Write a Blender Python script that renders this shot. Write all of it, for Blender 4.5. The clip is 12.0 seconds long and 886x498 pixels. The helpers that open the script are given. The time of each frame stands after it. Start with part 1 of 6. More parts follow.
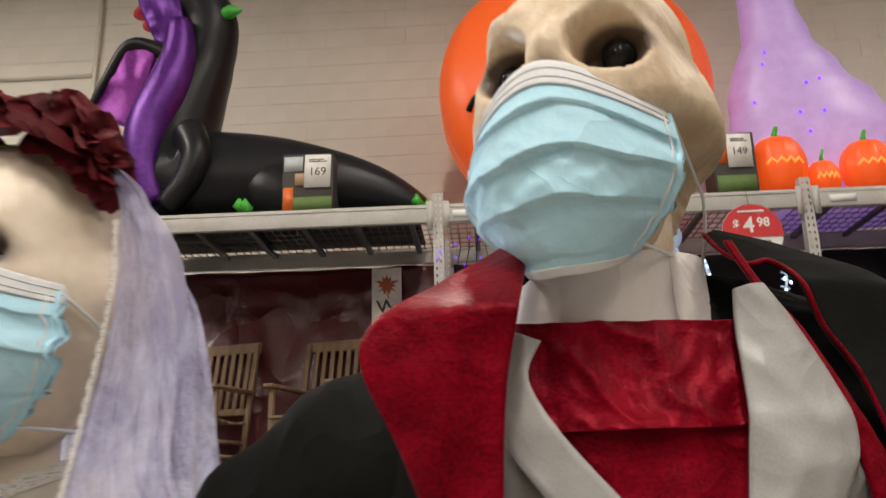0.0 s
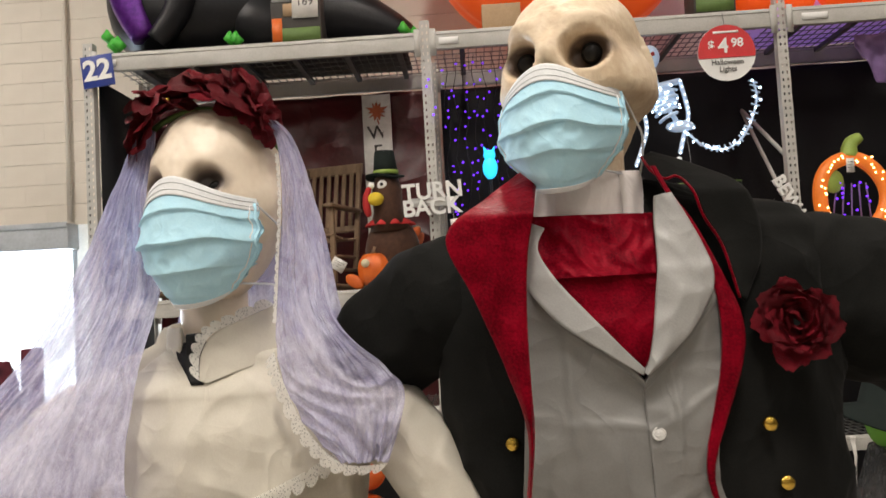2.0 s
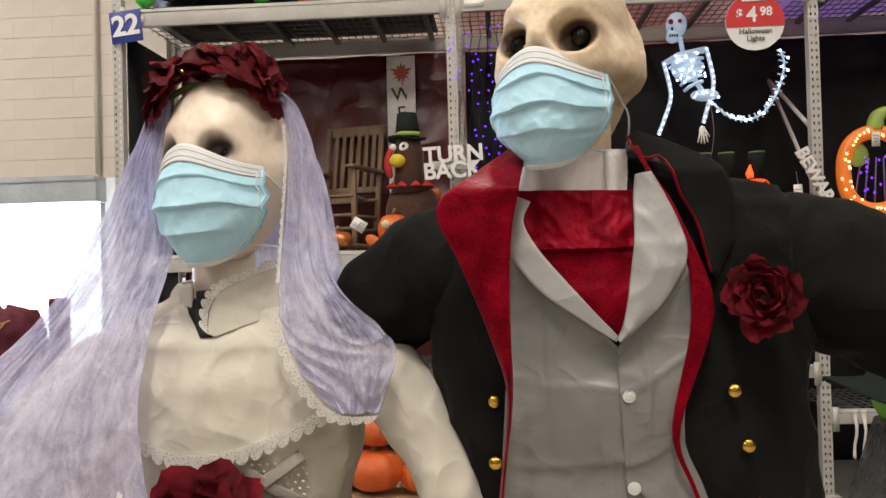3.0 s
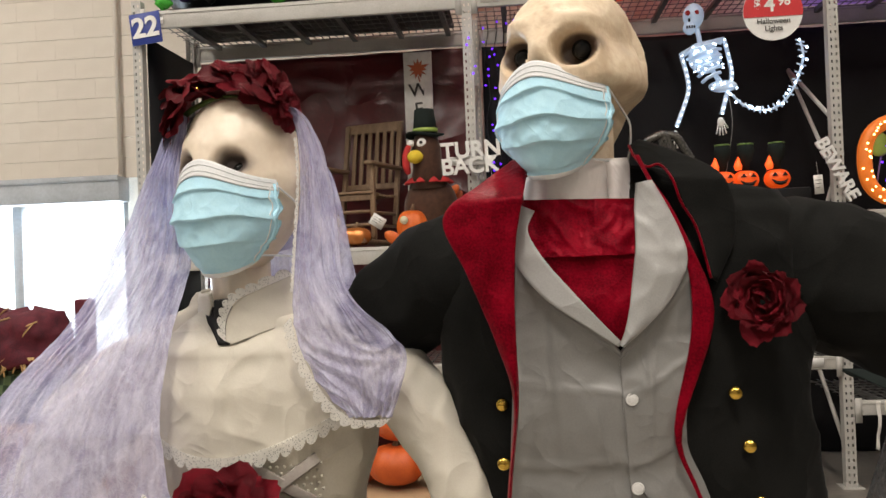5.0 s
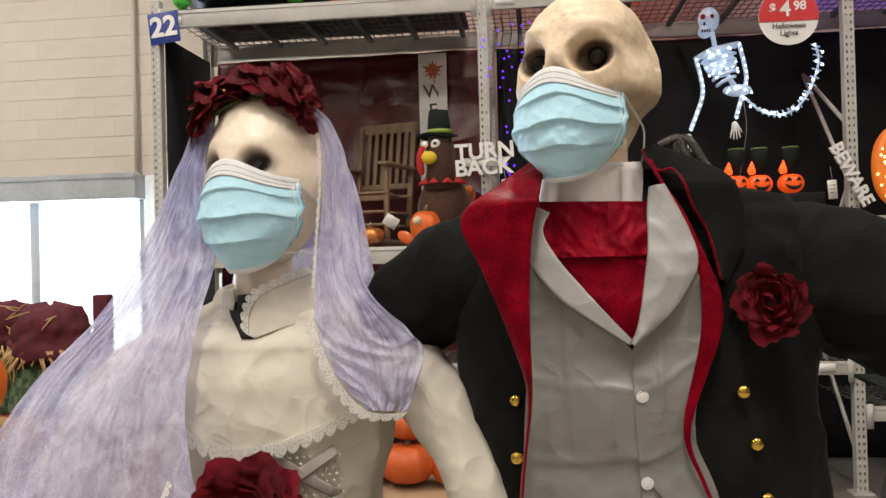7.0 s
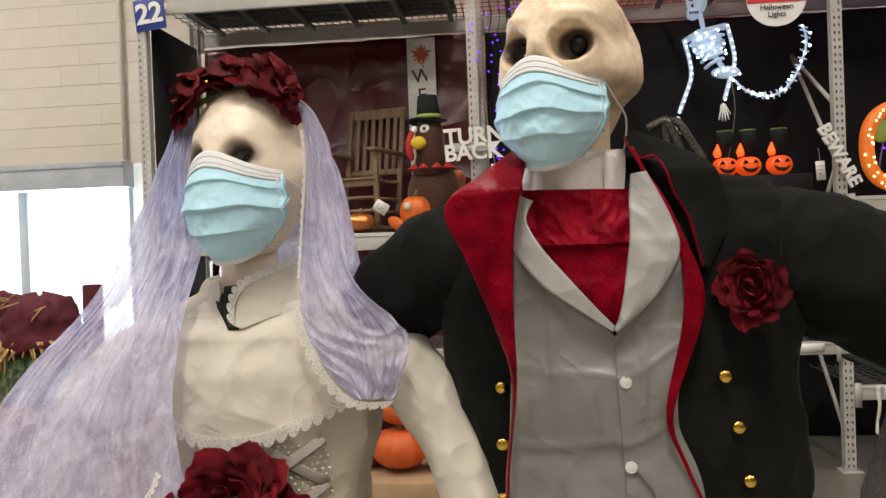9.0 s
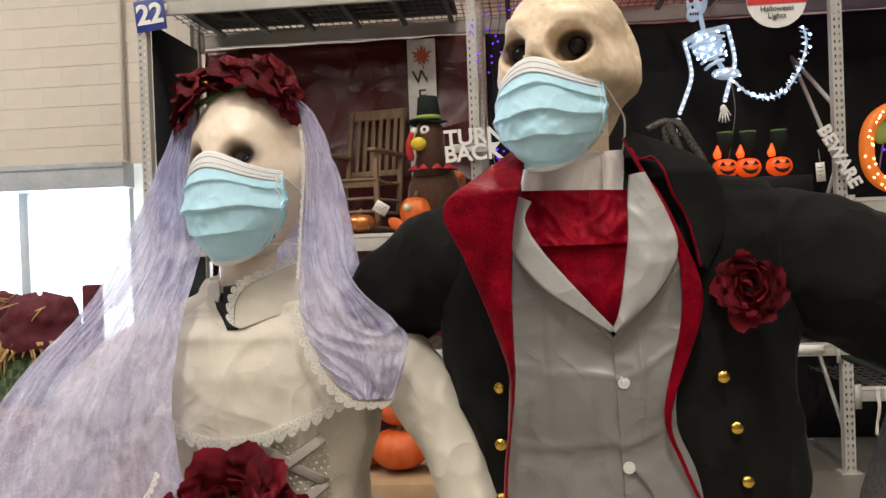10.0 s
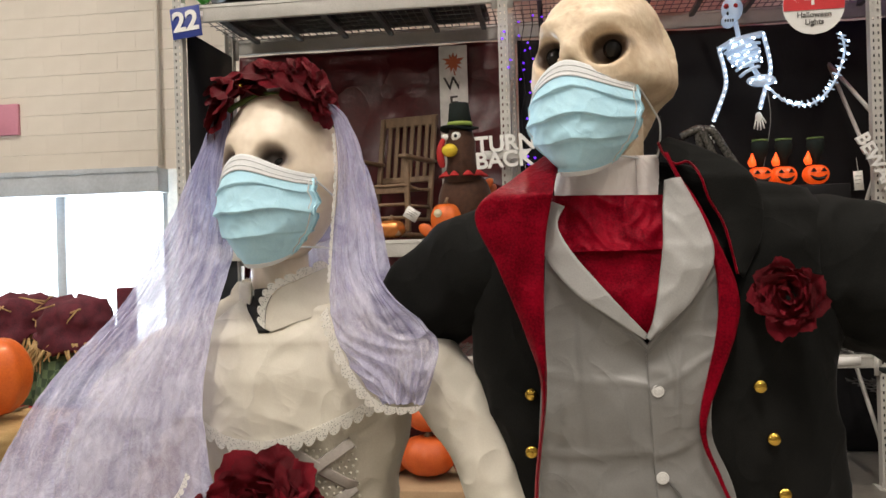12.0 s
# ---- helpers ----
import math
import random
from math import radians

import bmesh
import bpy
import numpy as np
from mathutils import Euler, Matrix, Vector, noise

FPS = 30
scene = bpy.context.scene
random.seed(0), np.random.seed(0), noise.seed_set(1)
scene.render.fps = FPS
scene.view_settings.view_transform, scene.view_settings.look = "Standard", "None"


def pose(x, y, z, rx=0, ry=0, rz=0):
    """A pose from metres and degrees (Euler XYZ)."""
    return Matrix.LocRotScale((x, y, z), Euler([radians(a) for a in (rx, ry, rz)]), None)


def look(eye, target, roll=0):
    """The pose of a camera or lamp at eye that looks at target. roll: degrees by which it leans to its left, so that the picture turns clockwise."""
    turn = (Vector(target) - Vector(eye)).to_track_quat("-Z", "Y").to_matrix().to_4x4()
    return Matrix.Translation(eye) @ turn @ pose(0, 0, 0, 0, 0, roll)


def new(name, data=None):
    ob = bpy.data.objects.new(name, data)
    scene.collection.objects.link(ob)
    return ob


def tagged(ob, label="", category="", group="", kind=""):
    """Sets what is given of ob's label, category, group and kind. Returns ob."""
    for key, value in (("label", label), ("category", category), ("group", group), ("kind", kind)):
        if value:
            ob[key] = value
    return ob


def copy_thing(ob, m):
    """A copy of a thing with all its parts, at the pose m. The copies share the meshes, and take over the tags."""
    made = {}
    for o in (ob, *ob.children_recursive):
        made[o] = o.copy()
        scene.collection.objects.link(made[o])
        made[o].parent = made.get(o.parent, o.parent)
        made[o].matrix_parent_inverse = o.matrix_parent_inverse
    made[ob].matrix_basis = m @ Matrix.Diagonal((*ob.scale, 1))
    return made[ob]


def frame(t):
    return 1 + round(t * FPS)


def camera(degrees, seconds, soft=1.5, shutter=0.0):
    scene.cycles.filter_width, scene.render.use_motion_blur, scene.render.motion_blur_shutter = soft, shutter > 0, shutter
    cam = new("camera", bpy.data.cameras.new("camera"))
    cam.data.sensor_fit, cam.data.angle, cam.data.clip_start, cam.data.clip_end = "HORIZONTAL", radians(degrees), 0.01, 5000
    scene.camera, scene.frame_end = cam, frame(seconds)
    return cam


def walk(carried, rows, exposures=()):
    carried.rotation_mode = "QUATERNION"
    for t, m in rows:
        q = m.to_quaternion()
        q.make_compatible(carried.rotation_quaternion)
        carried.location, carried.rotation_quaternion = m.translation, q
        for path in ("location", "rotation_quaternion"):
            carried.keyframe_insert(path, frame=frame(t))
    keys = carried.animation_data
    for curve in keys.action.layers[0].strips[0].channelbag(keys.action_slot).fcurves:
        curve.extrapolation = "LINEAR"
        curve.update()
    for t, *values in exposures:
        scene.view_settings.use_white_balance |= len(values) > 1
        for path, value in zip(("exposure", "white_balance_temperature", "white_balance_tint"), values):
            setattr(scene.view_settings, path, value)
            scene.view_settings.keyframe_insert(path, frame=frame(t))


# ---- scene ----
cam = camera(56.3, 12.0, shutter=0.5)
PATH = [
    (0, (0.313, 0.753, 1.657), (0.213, 2.668, 2.226), -1.4),
    (0.5, (0.261, 0.618, 1.669), (0.189, 2.561, 2.136), -3.4),
    (1, (0.217, 0.483, 1.689), (0.184, 2.451, 2.045), -4.2),
    (1.5, (0.233, 0.436, 1.676), (0.188, 2.426, 1.876), -4.2),
    (2, (0.269, 0.368, 1.674), (0.193, 2.362, 1.798), -3.2),
    (2.5, (0.291, 0.348, 1.673), (0.174, 2.343, 1.741), -1.9),
    (3, (0.309, 0.308, 1.678), (0.171, 2.303, 1.712), -1.5),
    (5, (0.328, 0.278, 1.696), (0.139, 2.269, 1.714), -2.2),
    (5.5, (0.322, 0.29, 1.698), (0.115, 2.279, 1.722), -1.9),
    (6, (0.318, 0.285, 1.697), (0.102, 2.273, 1.722), -1.8),
    (6.5, (0.32, 0.262, 1.696), (0.1, 2.25, 1.72), -1.6),
    (7, (0.324, 0.247, 1.694), (0.107, 2.235, 1.715), -1.5),
    (7.5, (0.323, 0.244, 1.693), (0.112, 2.233, 1.701), -1.7),
    (9.5, (0.336, 0.242, 1.701), (0.138, 2.233, 1.682), -2.2),
    (10, (0.336, 0.24, 1.699), (0.137, 2.23, 1.684), -2.1),
    (10.5, (0.334, 0.227, 1.702), (0.127, 2.216, 1.697), -1.9),
    (11, (0.329, 0.224, 1.703), (0.095, 2.21, 1.712), -1.8),
    (11.5, (0.336, 0.235, 1.698), (0.074, 2.218, 1.708), -1.7),
    (12, (0.333, 0.247, 1.696), (0.063, 2.228, 1.7), -1.6),
]
walk(cam, [(t, look(eye, target, roll)) for t, eye, target, roll in PATH], exposures=[(0.0, -0.25), (1.5, -0.16), (12.0, -0.16)])

# ---- world and lamps ----
world = bpy.data.worlds.new("sky")
scene.world = world
world.use_nodes = True
wn = world.node_tree.nodes
sky = wn.new("ShaderNodeTexSky")
sky.sky_type, sky.sun_disc = "NISHITA", False
sky.sun_elevation, sky.sun_rotation = radians(35), radians(20)
world.node_tree.links.new(sky.outputs[0], wn["Background"].inputs[0])
wn["Background"].inputs[1].default_value = 0.08


def area_lamp(name, m, sx, sy, watts, colour):
    d = bpy.data.lights.new(name, "AREA")
    d.shape, d.size, d.size_y, d.energy, d.color = "RECTANGLE", sx, sy, watts, colour
    ob = new(name, d)
    ob.matrix_world = m
    return ob


LAMP_ROWS = [(-5.0, -6.5), (-5.0, -1.5), (-5.0, 4.0), (0.4, -6.5), (0.4, -1.8), (0.4, 3.6), (5.4, -6.5), (5.4, -1.5), (5.4, 4.0)]
for lx, ly in LAMP_ROWS:
    area_lamp("ceiling_lamp", pose(lx, ly, 7.05), 0.25, 1.8, 240 if lx < -4 else 300 if (lx, ly) == (0.4, -1.8) else 125, (1.0, 0.90, 0.80))
area_lamp("window_light", look((-5.6, 8.35, 1.5), (-3.0, 2.0, 1.3)), 3.8, 1.7, 420, (0.72, 0.86, 1.0))

# ---- materials ----


def mat(name, c, c2=None, rough=0.6, metal=0.0, scale=12.0, bump=0.15, fine=9.0, sheen=0.0, coat=0.0, spread=0.6, piece=0.0, stretch=(1, 1, 1), crease=0.0, cscale=9.0, tint=(1, 1, 1)):
    m = bpy.data.materials.new(name)
    m.use_nodes = True
    nt = m.node_tree
    N, L = nt.nodes, nt.links
    b = N["Principled BSDF"]
    tc, mp = N.new("ShaderNodeTexCoord"), N.new("ShaderNodeMapping")
    mp.inputs["Scale"].default_value = stretch
    L.new(tc.outputs["Object"], mp.inputs[0])
    n1, n2 = N.new("ShaderNodeTexNoise"), N.new("ShaderNodeTexNoise")
    for n, s, det in ((n1, scale, 4.0), (n2, scale * fine, 3.0)):
        n.inputs["Scale"].default_value, n.inputs["Detail"].default_value = s, det
        L.new(mp.outputs[0], n.inputs["Vector"])
    mx = N.new("ShaderNodeMath")
    mx.operation = "MULTIPLY_ADD"
    mx.inputs[1].default_value = 0.45
    L.new(n2.outputs[0], mx.inputs[0])
    half = N.new("ShaderNodeMath")
    half.operation = "MULTIPLY"
    half.inputs[1].default_value = 0.6
    L.new(n1.outputs[0], half.inputs[0])
    L.new(half.outputs[0], mx.inputs[2])
    ramp = N.new("ShaderNodeValToRGB")
    mid = 0.52
    ramp.color_ramp.elements[0].position, ramp.color_ramp.elements[1].position = mid - spread / 4, mid + spread / 4
    ramp.color_ramp.elements[0].color = (*(c2 or [v * 0.8 for v in c]), 1)
    ramp.color_ramp.elements[1].color = (*c, 1)
    L.new(mx.outputs[0], ramp.inputs[0])
    out = ramp.outputs[0]
    if piece:
        info = N.new("ShaderNodeObjectInfo")
        hsv = N.new("ShaderNodeHueSaturation")
        mr = N.new("ShaderNodeMapRange")
        mr.inputs["To Min"].default_value, mr.inputs["To Max"].default_value = 1 - piece, 1 + piece
        L.new(info.outputs["Random"], mr.inputs[0])
        L.new(mr.outputs[0], hsv.inputs["Value"])
        L.new(out, hsv.inputs["Color"])
        out = hsv.outputs[0]
    L.new(out, b.inputs["Base Color"])
    b.inputs["Roughness"].default_value, b.inputs["Metallic"].default_value = rough, metal
    b.inputs["Specular IOR Level"].default_value = 0.45 if "velvet" in name else 0.03 if "suit" in name else 0.22 if max(c) < 0.02 or "petal" in name else 0.5
    b.inputs["Sheen Weight"].default_value, b.inputs["Coat Weight"].default_value = sheen, coat
    b.inputs["Sheen Tint"].default_value, b.inputs["Sheen Roughness"].default_value = (*tint, 1), 0.35
    b.inputs["Specular Tint"].default_value = (*tint, 1)
    if bump:
        bp = N.new("ShaderNodeBump")
        bp.inputs["Strength"].default_value, bp.inputs["Distance"].default_value = bump, 0.3 / (scale * fine)
        L.new(n2.outputs[0], bp.inputs["Height"])
        L.new(bp.outputs[0], b.inputs["Normal"])
        if crease:
            n3, b3 = N.new("ShaderNodeTexNoise"), N.new("ShaderNodeBump")
            n3.noise_type = "RIDGED_MULTIFRACTAL"
            n3.inputs["Offset"].default_value, n3.inputs["Gain"].default_value = 0.9, 1.2
            n3.inputs["Scale"].default_value, n3.inputs["Detail"].default_value, n3.inputs["Distortion"].default_value = cscale, 2.5, 0.6
            L.new(mp.outputs[0], n3.inputs["Vector"])
            L.new(n3.outputs[0], b3.inputs["Height"])
            b3.inputs["Strength"].default_value, b3.inputs["Distance"].default_value = crease, 0.06 / cscale
            L.new(b3.outputs[0], bp.inputs["Normal"])
    return m


def glow(name, c, strength, base=None):
    m = mat(name, base or c, rough=0.4, bump=0.0)
    b = m.node_tree.nodes["Principled BSDF"]
    b.inputs["Emission Color"].default_value, b.inputs["Emission Strength"].default_value = (*c, 1), strength
    return m


def sheer(name, c, see, scale, holes=0.0, c2=None, crease=0.0):
    """Thin cloth: part see-through, part light-passing, with a woven unevenness."""
    m = mat(name, c, c2, rough=0.8, scale=scale, bump=0.3, crease=crease, cscale=20.0, stretch=(1, 1, 0.5))
    nt = m.node_tree
    N, L = nt.nodes, nt.links
    b = N["Principled BSDF"]
    tr, tl, m1, m2 = N.new("ShaderNodeBsdfTransparent"), N.new("ShaderNodeBsdfTranslucent"), N.new("ShaderNodeMixShader"), N.new("ShaderNodeMixShader")
    tl.inputs[0].default_value = (*c, 1)
    m1.inputs[0].default_value = 0.45
    L.new(b.outputs[0], m1.inputs[1])
    L.new(tl.outputs[0], m1.inputs[2])
    tex, mr, tc = N.new("ShaderNodeTexNoise"), N.new("ShaderNodeMapRange"), N.new("ShaderNodeTexCoord")
    if holes:
        tex = N.new("ShaderNodeTexVoronoi")
    tex.inputs["Scale"].default_value = holes or scale * 2.5
    mp = N.new("ShaderNodeMapping")
    mp.inputs["Scale"].default_value = (1, 1, 1) if holes else (1, 1, 0.30)
    L.new(tc.outputs["Object"], mp.inputs[0])
    L.new(mp.outputs[0], tex.inputs["Vector"])
    L.new(tex.outputs[0], mr.inputs[0])
    if holes:
        mr.inputs["From Min"].default_value, mr.inputs["From Max"].default_value = 0.22, 0.36
        mr.inputs["To Min"].default_value, mr.inputs["To Max"].default_value = see, 0.0
    else:
        mr.inputs["From Min"].default_value, mr.inputs["From Max"].default_value = 0.35, 0.65
        mr.inputs["To Min"].default_value, mr.inputs["To Max"].default_value = see * 0.62, see * 1.25
    L.new(mr.outputs[0], m2.inputs[0])
    L.new(m1.outputs[0], m2.inputs[1])
    L.new(tr.outputs[0], m2.inputs[2])
    L.new(m2.outputs[0], N["Material Output"].inputs["Surface"])
    return m


M = dict(
    concrete=mat("polished_concrete", (0.42, 0.38, 0.33), (0.30, 0.27, 0.23), rough=0.35, scale=1.5, fine=14),
    block=mat("painted_block", (0.78, 0.72, 0.63), (0.70, 0.64, 0.55), rough=0.7, scale=3, fine=40, bump=0.35, piece=0.012),
    mortar=mat("painted_joint", (0.70, 0.645, 0.56), rough=0.8, scale=8),
    ceiling=mat("ceiling_deck", (0.55, 0.53, 0.50), rough=0.8, scale=2),
    steel=mat("rack_steel", (0.52, 0.51, 0.48), (0.40, 0.39, 0.36), rough=0.45, scale=5, fine=20, bump=0.08),
    zinc=mat("galvanised_wire", (0.20, 0.20, 0.195), (0.13, 0.13, 0.125), rough=0.5, metal=0.4, scale=15),
    frame=mat("grey_window_frame", (0.52, 0.55, 0.58), rough=0.5, scale=4),
    maroon=mat("maroon_tarp", (0.085, 0.008, 0.011), (0.05, 0.004, 0.006), rough=0.32, scale=2.5, fine=12, bump=0.2, crease=0.6, cscale=2.2),
    blacktarp=mat("black_tarp", (0.005, 0.005, 0.007), (0.003, 0.003, 0.004), rough=0.6, scale=2.5, fine=12, bump=0.2),
    bone=mat("aged_bone", (0.82, 0.70, 0.52), (0.62, 0.46, 0.30), rough=0.5, scale=22, fine=6, bump=0.35, spread=0.8, crease=0.25, cscale=45.0),
    doll=mat("pale_doll_skin", (0.88, 0.78, 0.64), (0.78, 0.66, 0.52), rough=0.42, scale=14, fine=8, bump=0.10, spread=0.9),
    eye=mat("dark_glass_eye", (0.01, 0.01, 0.01), rough=0.08, bump=0),
    mask=mat("blue_mask_fabric", (0.50, 0.80, 0.94), (0.44, 0.75, 0.91), rough=0.7, scale=60, fine=8, bump=0.25, crease=0.35, cscale=40.0),
    stitch=mat("pressed_stitch_line", (0.72, 0.75, 0.77), rough=0.8, scale=60),
    maskwhite=mat("white_mask_fabric", (0.80, 0.82, 0.83), (0.70, 0.73, 0.75), rough=0.8, scale=25, bump=0.2),
    coat=mat("black_suit_cloth", (0.015, 0.015, 0.0142), (0.0085, 0.0088, 0.0084), rough=0.85, scale=9, fine=60, bump=0.15, crease=0.5, cscale=10.0, sheen=0.04),
    velvet=mat("red_velvet", (0.25, 0.0028, 0.014), (0.03, 0.0006, 0.002), rough=0.42, scale=26, fine=14, bump=0.5, spread=0.8, crease=0.35, cscale=30.0, sheen=0.25, tint=(1.0, 0.05, 0.10)),
    grey=mat("grey_vest_satin", (0.215, 0.213, 0.205), (0.18, 0.178, 0.172), rough=0.36, scale=10, fine=60, bump=0.12, crease=0.45, cscale=16.0),
    greylight=mat("silver_lapel_satin", (0.36, 0.36, 0.35), (0.29, 0.29, 0.282), rough=0.38, scale=10, fine=60, bump=0.1, crease=0.4, cscale=18.0),
    shirt=mat("white_shirt", (0.86, 0.81, 0.79), (0.80, 0.74, 0.72), rough=0.7, scale=14, crease=0.5, cscale=18.0),
    ribbon=mat("taupe_ribbon", (0.42, 0.38, 0.34), rough=0.6, scale=30),
    gold=mat("gold_button", (0.80, 0.53, 0.10), rough=0.22, metal=1.0, scale=60, bump=0.2),
    pearl=mat("white_button", (0.72, 0.72, 0.70), rough=0.3, scale=60, bump=0),
    petal=mat("dark_red_petal", (0.27, 0.005, 0.018), (0.04, 0.001, 0.003), rough=0.6, scale=60, fine=6, bump=0.45, crease=0.7, cscale=60.0, spread=0.9, piece=0.4),
    dress=mat("cream_cotton", (0.63, 0.60, 0.515), (0.57, 0.535, 0.455), rough=0.75, scale=20, fine=30, bump=0.25, crease=0.45, cscale=16.0),
    # darker than the dress: shade below the cape put into the tulle's colour
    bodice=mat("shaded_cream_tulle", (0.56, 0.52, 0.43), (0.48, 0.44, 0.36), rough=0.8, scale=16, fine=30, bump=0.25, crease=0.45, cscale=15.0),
    lace=sheer("cream_lace", (0.95, 0.94, 0.88), 0.55, 30, holes=420),
    orange=mat("orange_plastic", (0.75, 0.16, 0.02), (0.62, 0.11, 0.012), rough=0.45, scale=14, coat=0.2),
    dull_orange=mat("foam_pumpkin", (0.62, 0.12, 0.02), (0.50, 0.08, 0.012), rough=0.5, scale=14),
    cream=mat("cream_pumpkin", (0.75, 0.66, 0.45), rough=0.5, scale=14),
    copper=mat("copper_pumpkin", (0.60, 0.22, 0.06), rough=0.25, metal=0.6, scale=20),
    stem=mat("green_stem", (0.12, 0.20, 0.05), rough=0.6, scale=30),
    oak=mat("weathered_oak", (0.24, 0.155, 0.09), (0.15, 0.095, 0.055), rough=0.6, scale=6, fine=10, bump=0.3, stretch=(4, 4, 1)),
    blue=mat("blue_sign", (0.025, 0.05, 0.28), rough=0.4, scale=10),
    white=mat("white_card", (0.80, 0.80, 0.78), (0.74, 0.74, 0.72), rough=0.5, scale=10),
    black=mat("black_plastic", (0.012, 0.012, 0.013), rough=0.5, scale=20),
    rosy=mat("rosy_card", (0.62, 0.26, 0.34), (0.57, 0.23, 0.31), rough=0.5, scale=4),
    red=mat("red_sign", (0.60, 0.02, 0.025), rough=0.4, scale=10),
    day=glow("bright_daylight", (0.86, 0.94, 1.0), 2.6),
    tube=glow("lamp_tube", (1.0, 0.95, 0.86), 6.0),
)



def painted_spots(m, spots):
    """Airbrushed paint and socket shade coloured into a moulded head: (centre, inner, outer, strength, stretch, colour)
    for each spot.
    """
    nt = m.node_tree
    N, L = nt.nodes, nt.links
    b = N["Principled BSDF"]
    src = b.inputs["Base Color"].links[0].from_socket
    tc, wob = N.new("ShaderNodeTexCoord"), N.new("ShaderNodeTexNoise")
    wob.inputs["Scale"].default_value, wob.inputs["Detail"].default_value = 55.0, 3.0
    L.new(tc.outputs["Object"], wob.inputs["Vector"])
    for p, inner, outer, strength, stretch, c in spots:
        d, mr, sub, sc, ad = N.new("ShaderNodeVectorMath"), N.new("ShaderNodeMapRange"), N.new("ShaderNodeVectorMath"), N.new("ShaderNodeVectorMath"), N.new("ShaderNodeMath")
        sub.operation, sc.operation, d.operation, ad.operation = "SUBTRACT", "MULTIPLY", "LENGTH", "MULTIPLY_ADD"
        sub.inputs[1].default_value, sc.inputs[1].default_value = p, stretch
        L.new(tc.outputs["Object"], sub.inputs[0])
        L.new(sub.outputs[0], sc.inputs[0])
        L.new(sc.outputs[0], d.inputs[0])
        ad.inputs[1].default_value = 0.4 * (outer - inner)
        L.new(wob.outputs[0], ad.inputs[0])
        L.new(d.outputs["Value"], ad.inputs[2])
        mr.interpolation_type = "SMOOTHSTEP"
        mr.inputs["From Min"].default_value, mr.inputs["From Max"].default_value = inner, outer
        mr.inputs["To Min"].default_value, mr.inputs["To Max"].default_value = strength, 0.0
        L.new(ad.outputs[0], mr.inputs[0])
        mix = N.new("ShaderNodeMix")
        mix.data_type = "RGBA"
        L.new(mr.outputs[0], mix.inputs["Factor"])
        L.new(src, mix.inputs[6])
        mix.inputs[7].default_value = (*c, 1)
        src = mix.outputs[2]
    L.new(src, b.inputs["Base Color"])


def gauze_veil(name, c, c2, see):
    """Crinkled cheesecloth: streaks follow the fall of the cloth (UV in metres), thin and thick threads."""
    m = mat(name, c, c2, rough=0.8, scale=40, bump=0.0)
    nt = m.node_tree
    N, L = nt.nodes, nt.links
    b = N["Principled BSDF"]
    tc = N.new("ShaderNodeTexCoord")

    def streak(sx, sy, detail, distort, kind="FBM"):
        mp, n = N.new("ShaderNodeMapping"), N.new("ShaderNodeTexNoise")
        mp.inputs["Scale"].default_value = (sx, sy, 1)
        n.noise_type = kind
        n.inputs["Scale"].default_value, n.inputs["Detail"].default_value, n.inputs["Distortion"].default_value = 1.0, detail, distort
        L.new(tc.outputs["UV"], mp.inputs[0])
        L.new(mp.outputs[0], n.inputs["Vector"])
        return n.outputs[0]
    fine, wide, weave = streak(150, 90, 3.0, 2.2), streak(26, 12, 4.0, 1.8), streak(900, 900, 1.0, 0.0)
    add = N.new("ShaderNodeMath")
    add.operation = "MULTIPLY_ADD"
    add.inputs[1].default_value = 0.40
    L.new(fine, add.inputs[0])
    L.new(wide, add.inputs[2])
    add2 = N.new("ShaderNodeMath")
    add2.operation = "MULTIPLY_ADD"
    add2.inputs[1].default_value = 0.25
    L.new(weave, add2.inputs[0])
    L.new(add.outputs[0], add2.inputs[2])
    ramp = N.new("ShaderNodeValToRGB")
    ramp.color_ramp.elements[0].position, ramp.color_ramp.elements[1].position = 0.33, 0.50
    ramp.color_ramp.elements[0].color, ramp.color_ramp.elements[1].color = (*c2, 1), (*c, 1)
    half = N.new("ShaderNodeMath")
    half.operation = "MULTIPLY"
    half.inputs[1].default_value = 0.5
    L.new(add2.outputs[0], half.inputs[0])
    L.new(half.outputs[0], ramp.inputs[0])
    L.new(ramp.outputs[0], b.inputs["Base Color"])
    bp = N.new("ShaderNodeBump")
    bp.inputs["Strength"].default_value, bp.inputs["Distance"].default_value = 0.9, 0.004
    L.new(add.outputs[0], bp.inputs["Height"])
    L.new(bp.outputs[0], b.inputs["Normal"])
    tr, tl, m1, m2, mr = N.new("ShaderNodeBsdfTransparent"), N.new("ShaderNodeBsdfTranslucent"), N.new("ShaderNodeMixShader"), N.new("ShaderNodeMixShader"), N.new("ShaderNodeMapRange")
    L.new(ramp.outputs[0], tl.inputs[0])
    L.new(bp.outputs[0], tl.inputs["Normal"])
    m1.inputs[0].default_value = 0.42
    L.new(b.outputs[0], m1.inputs[1])
    L.new(tl.outputs[0], m1.inputs[2])
    mr.inputs["From Min"].default_value, mr.inputs["From Max"].default_value = 0.55, 1.10
    mr.inputs["To Min"].default_value, mr.inputs["To Max"].default_value = see * 1.4, see * 0.55
    L.new(add2.outputs[0], mr.inputs[0])
    L.new(mr.outputs[0], m2.inputs[0])
    L.new(m1.outputs[0], m2.inputs[1])
    L.new(tr.outputs[0], m2.inputs[2])
    L.new(m2.outputs[0], N["Material Output"].inputs["Surface"])
    return m


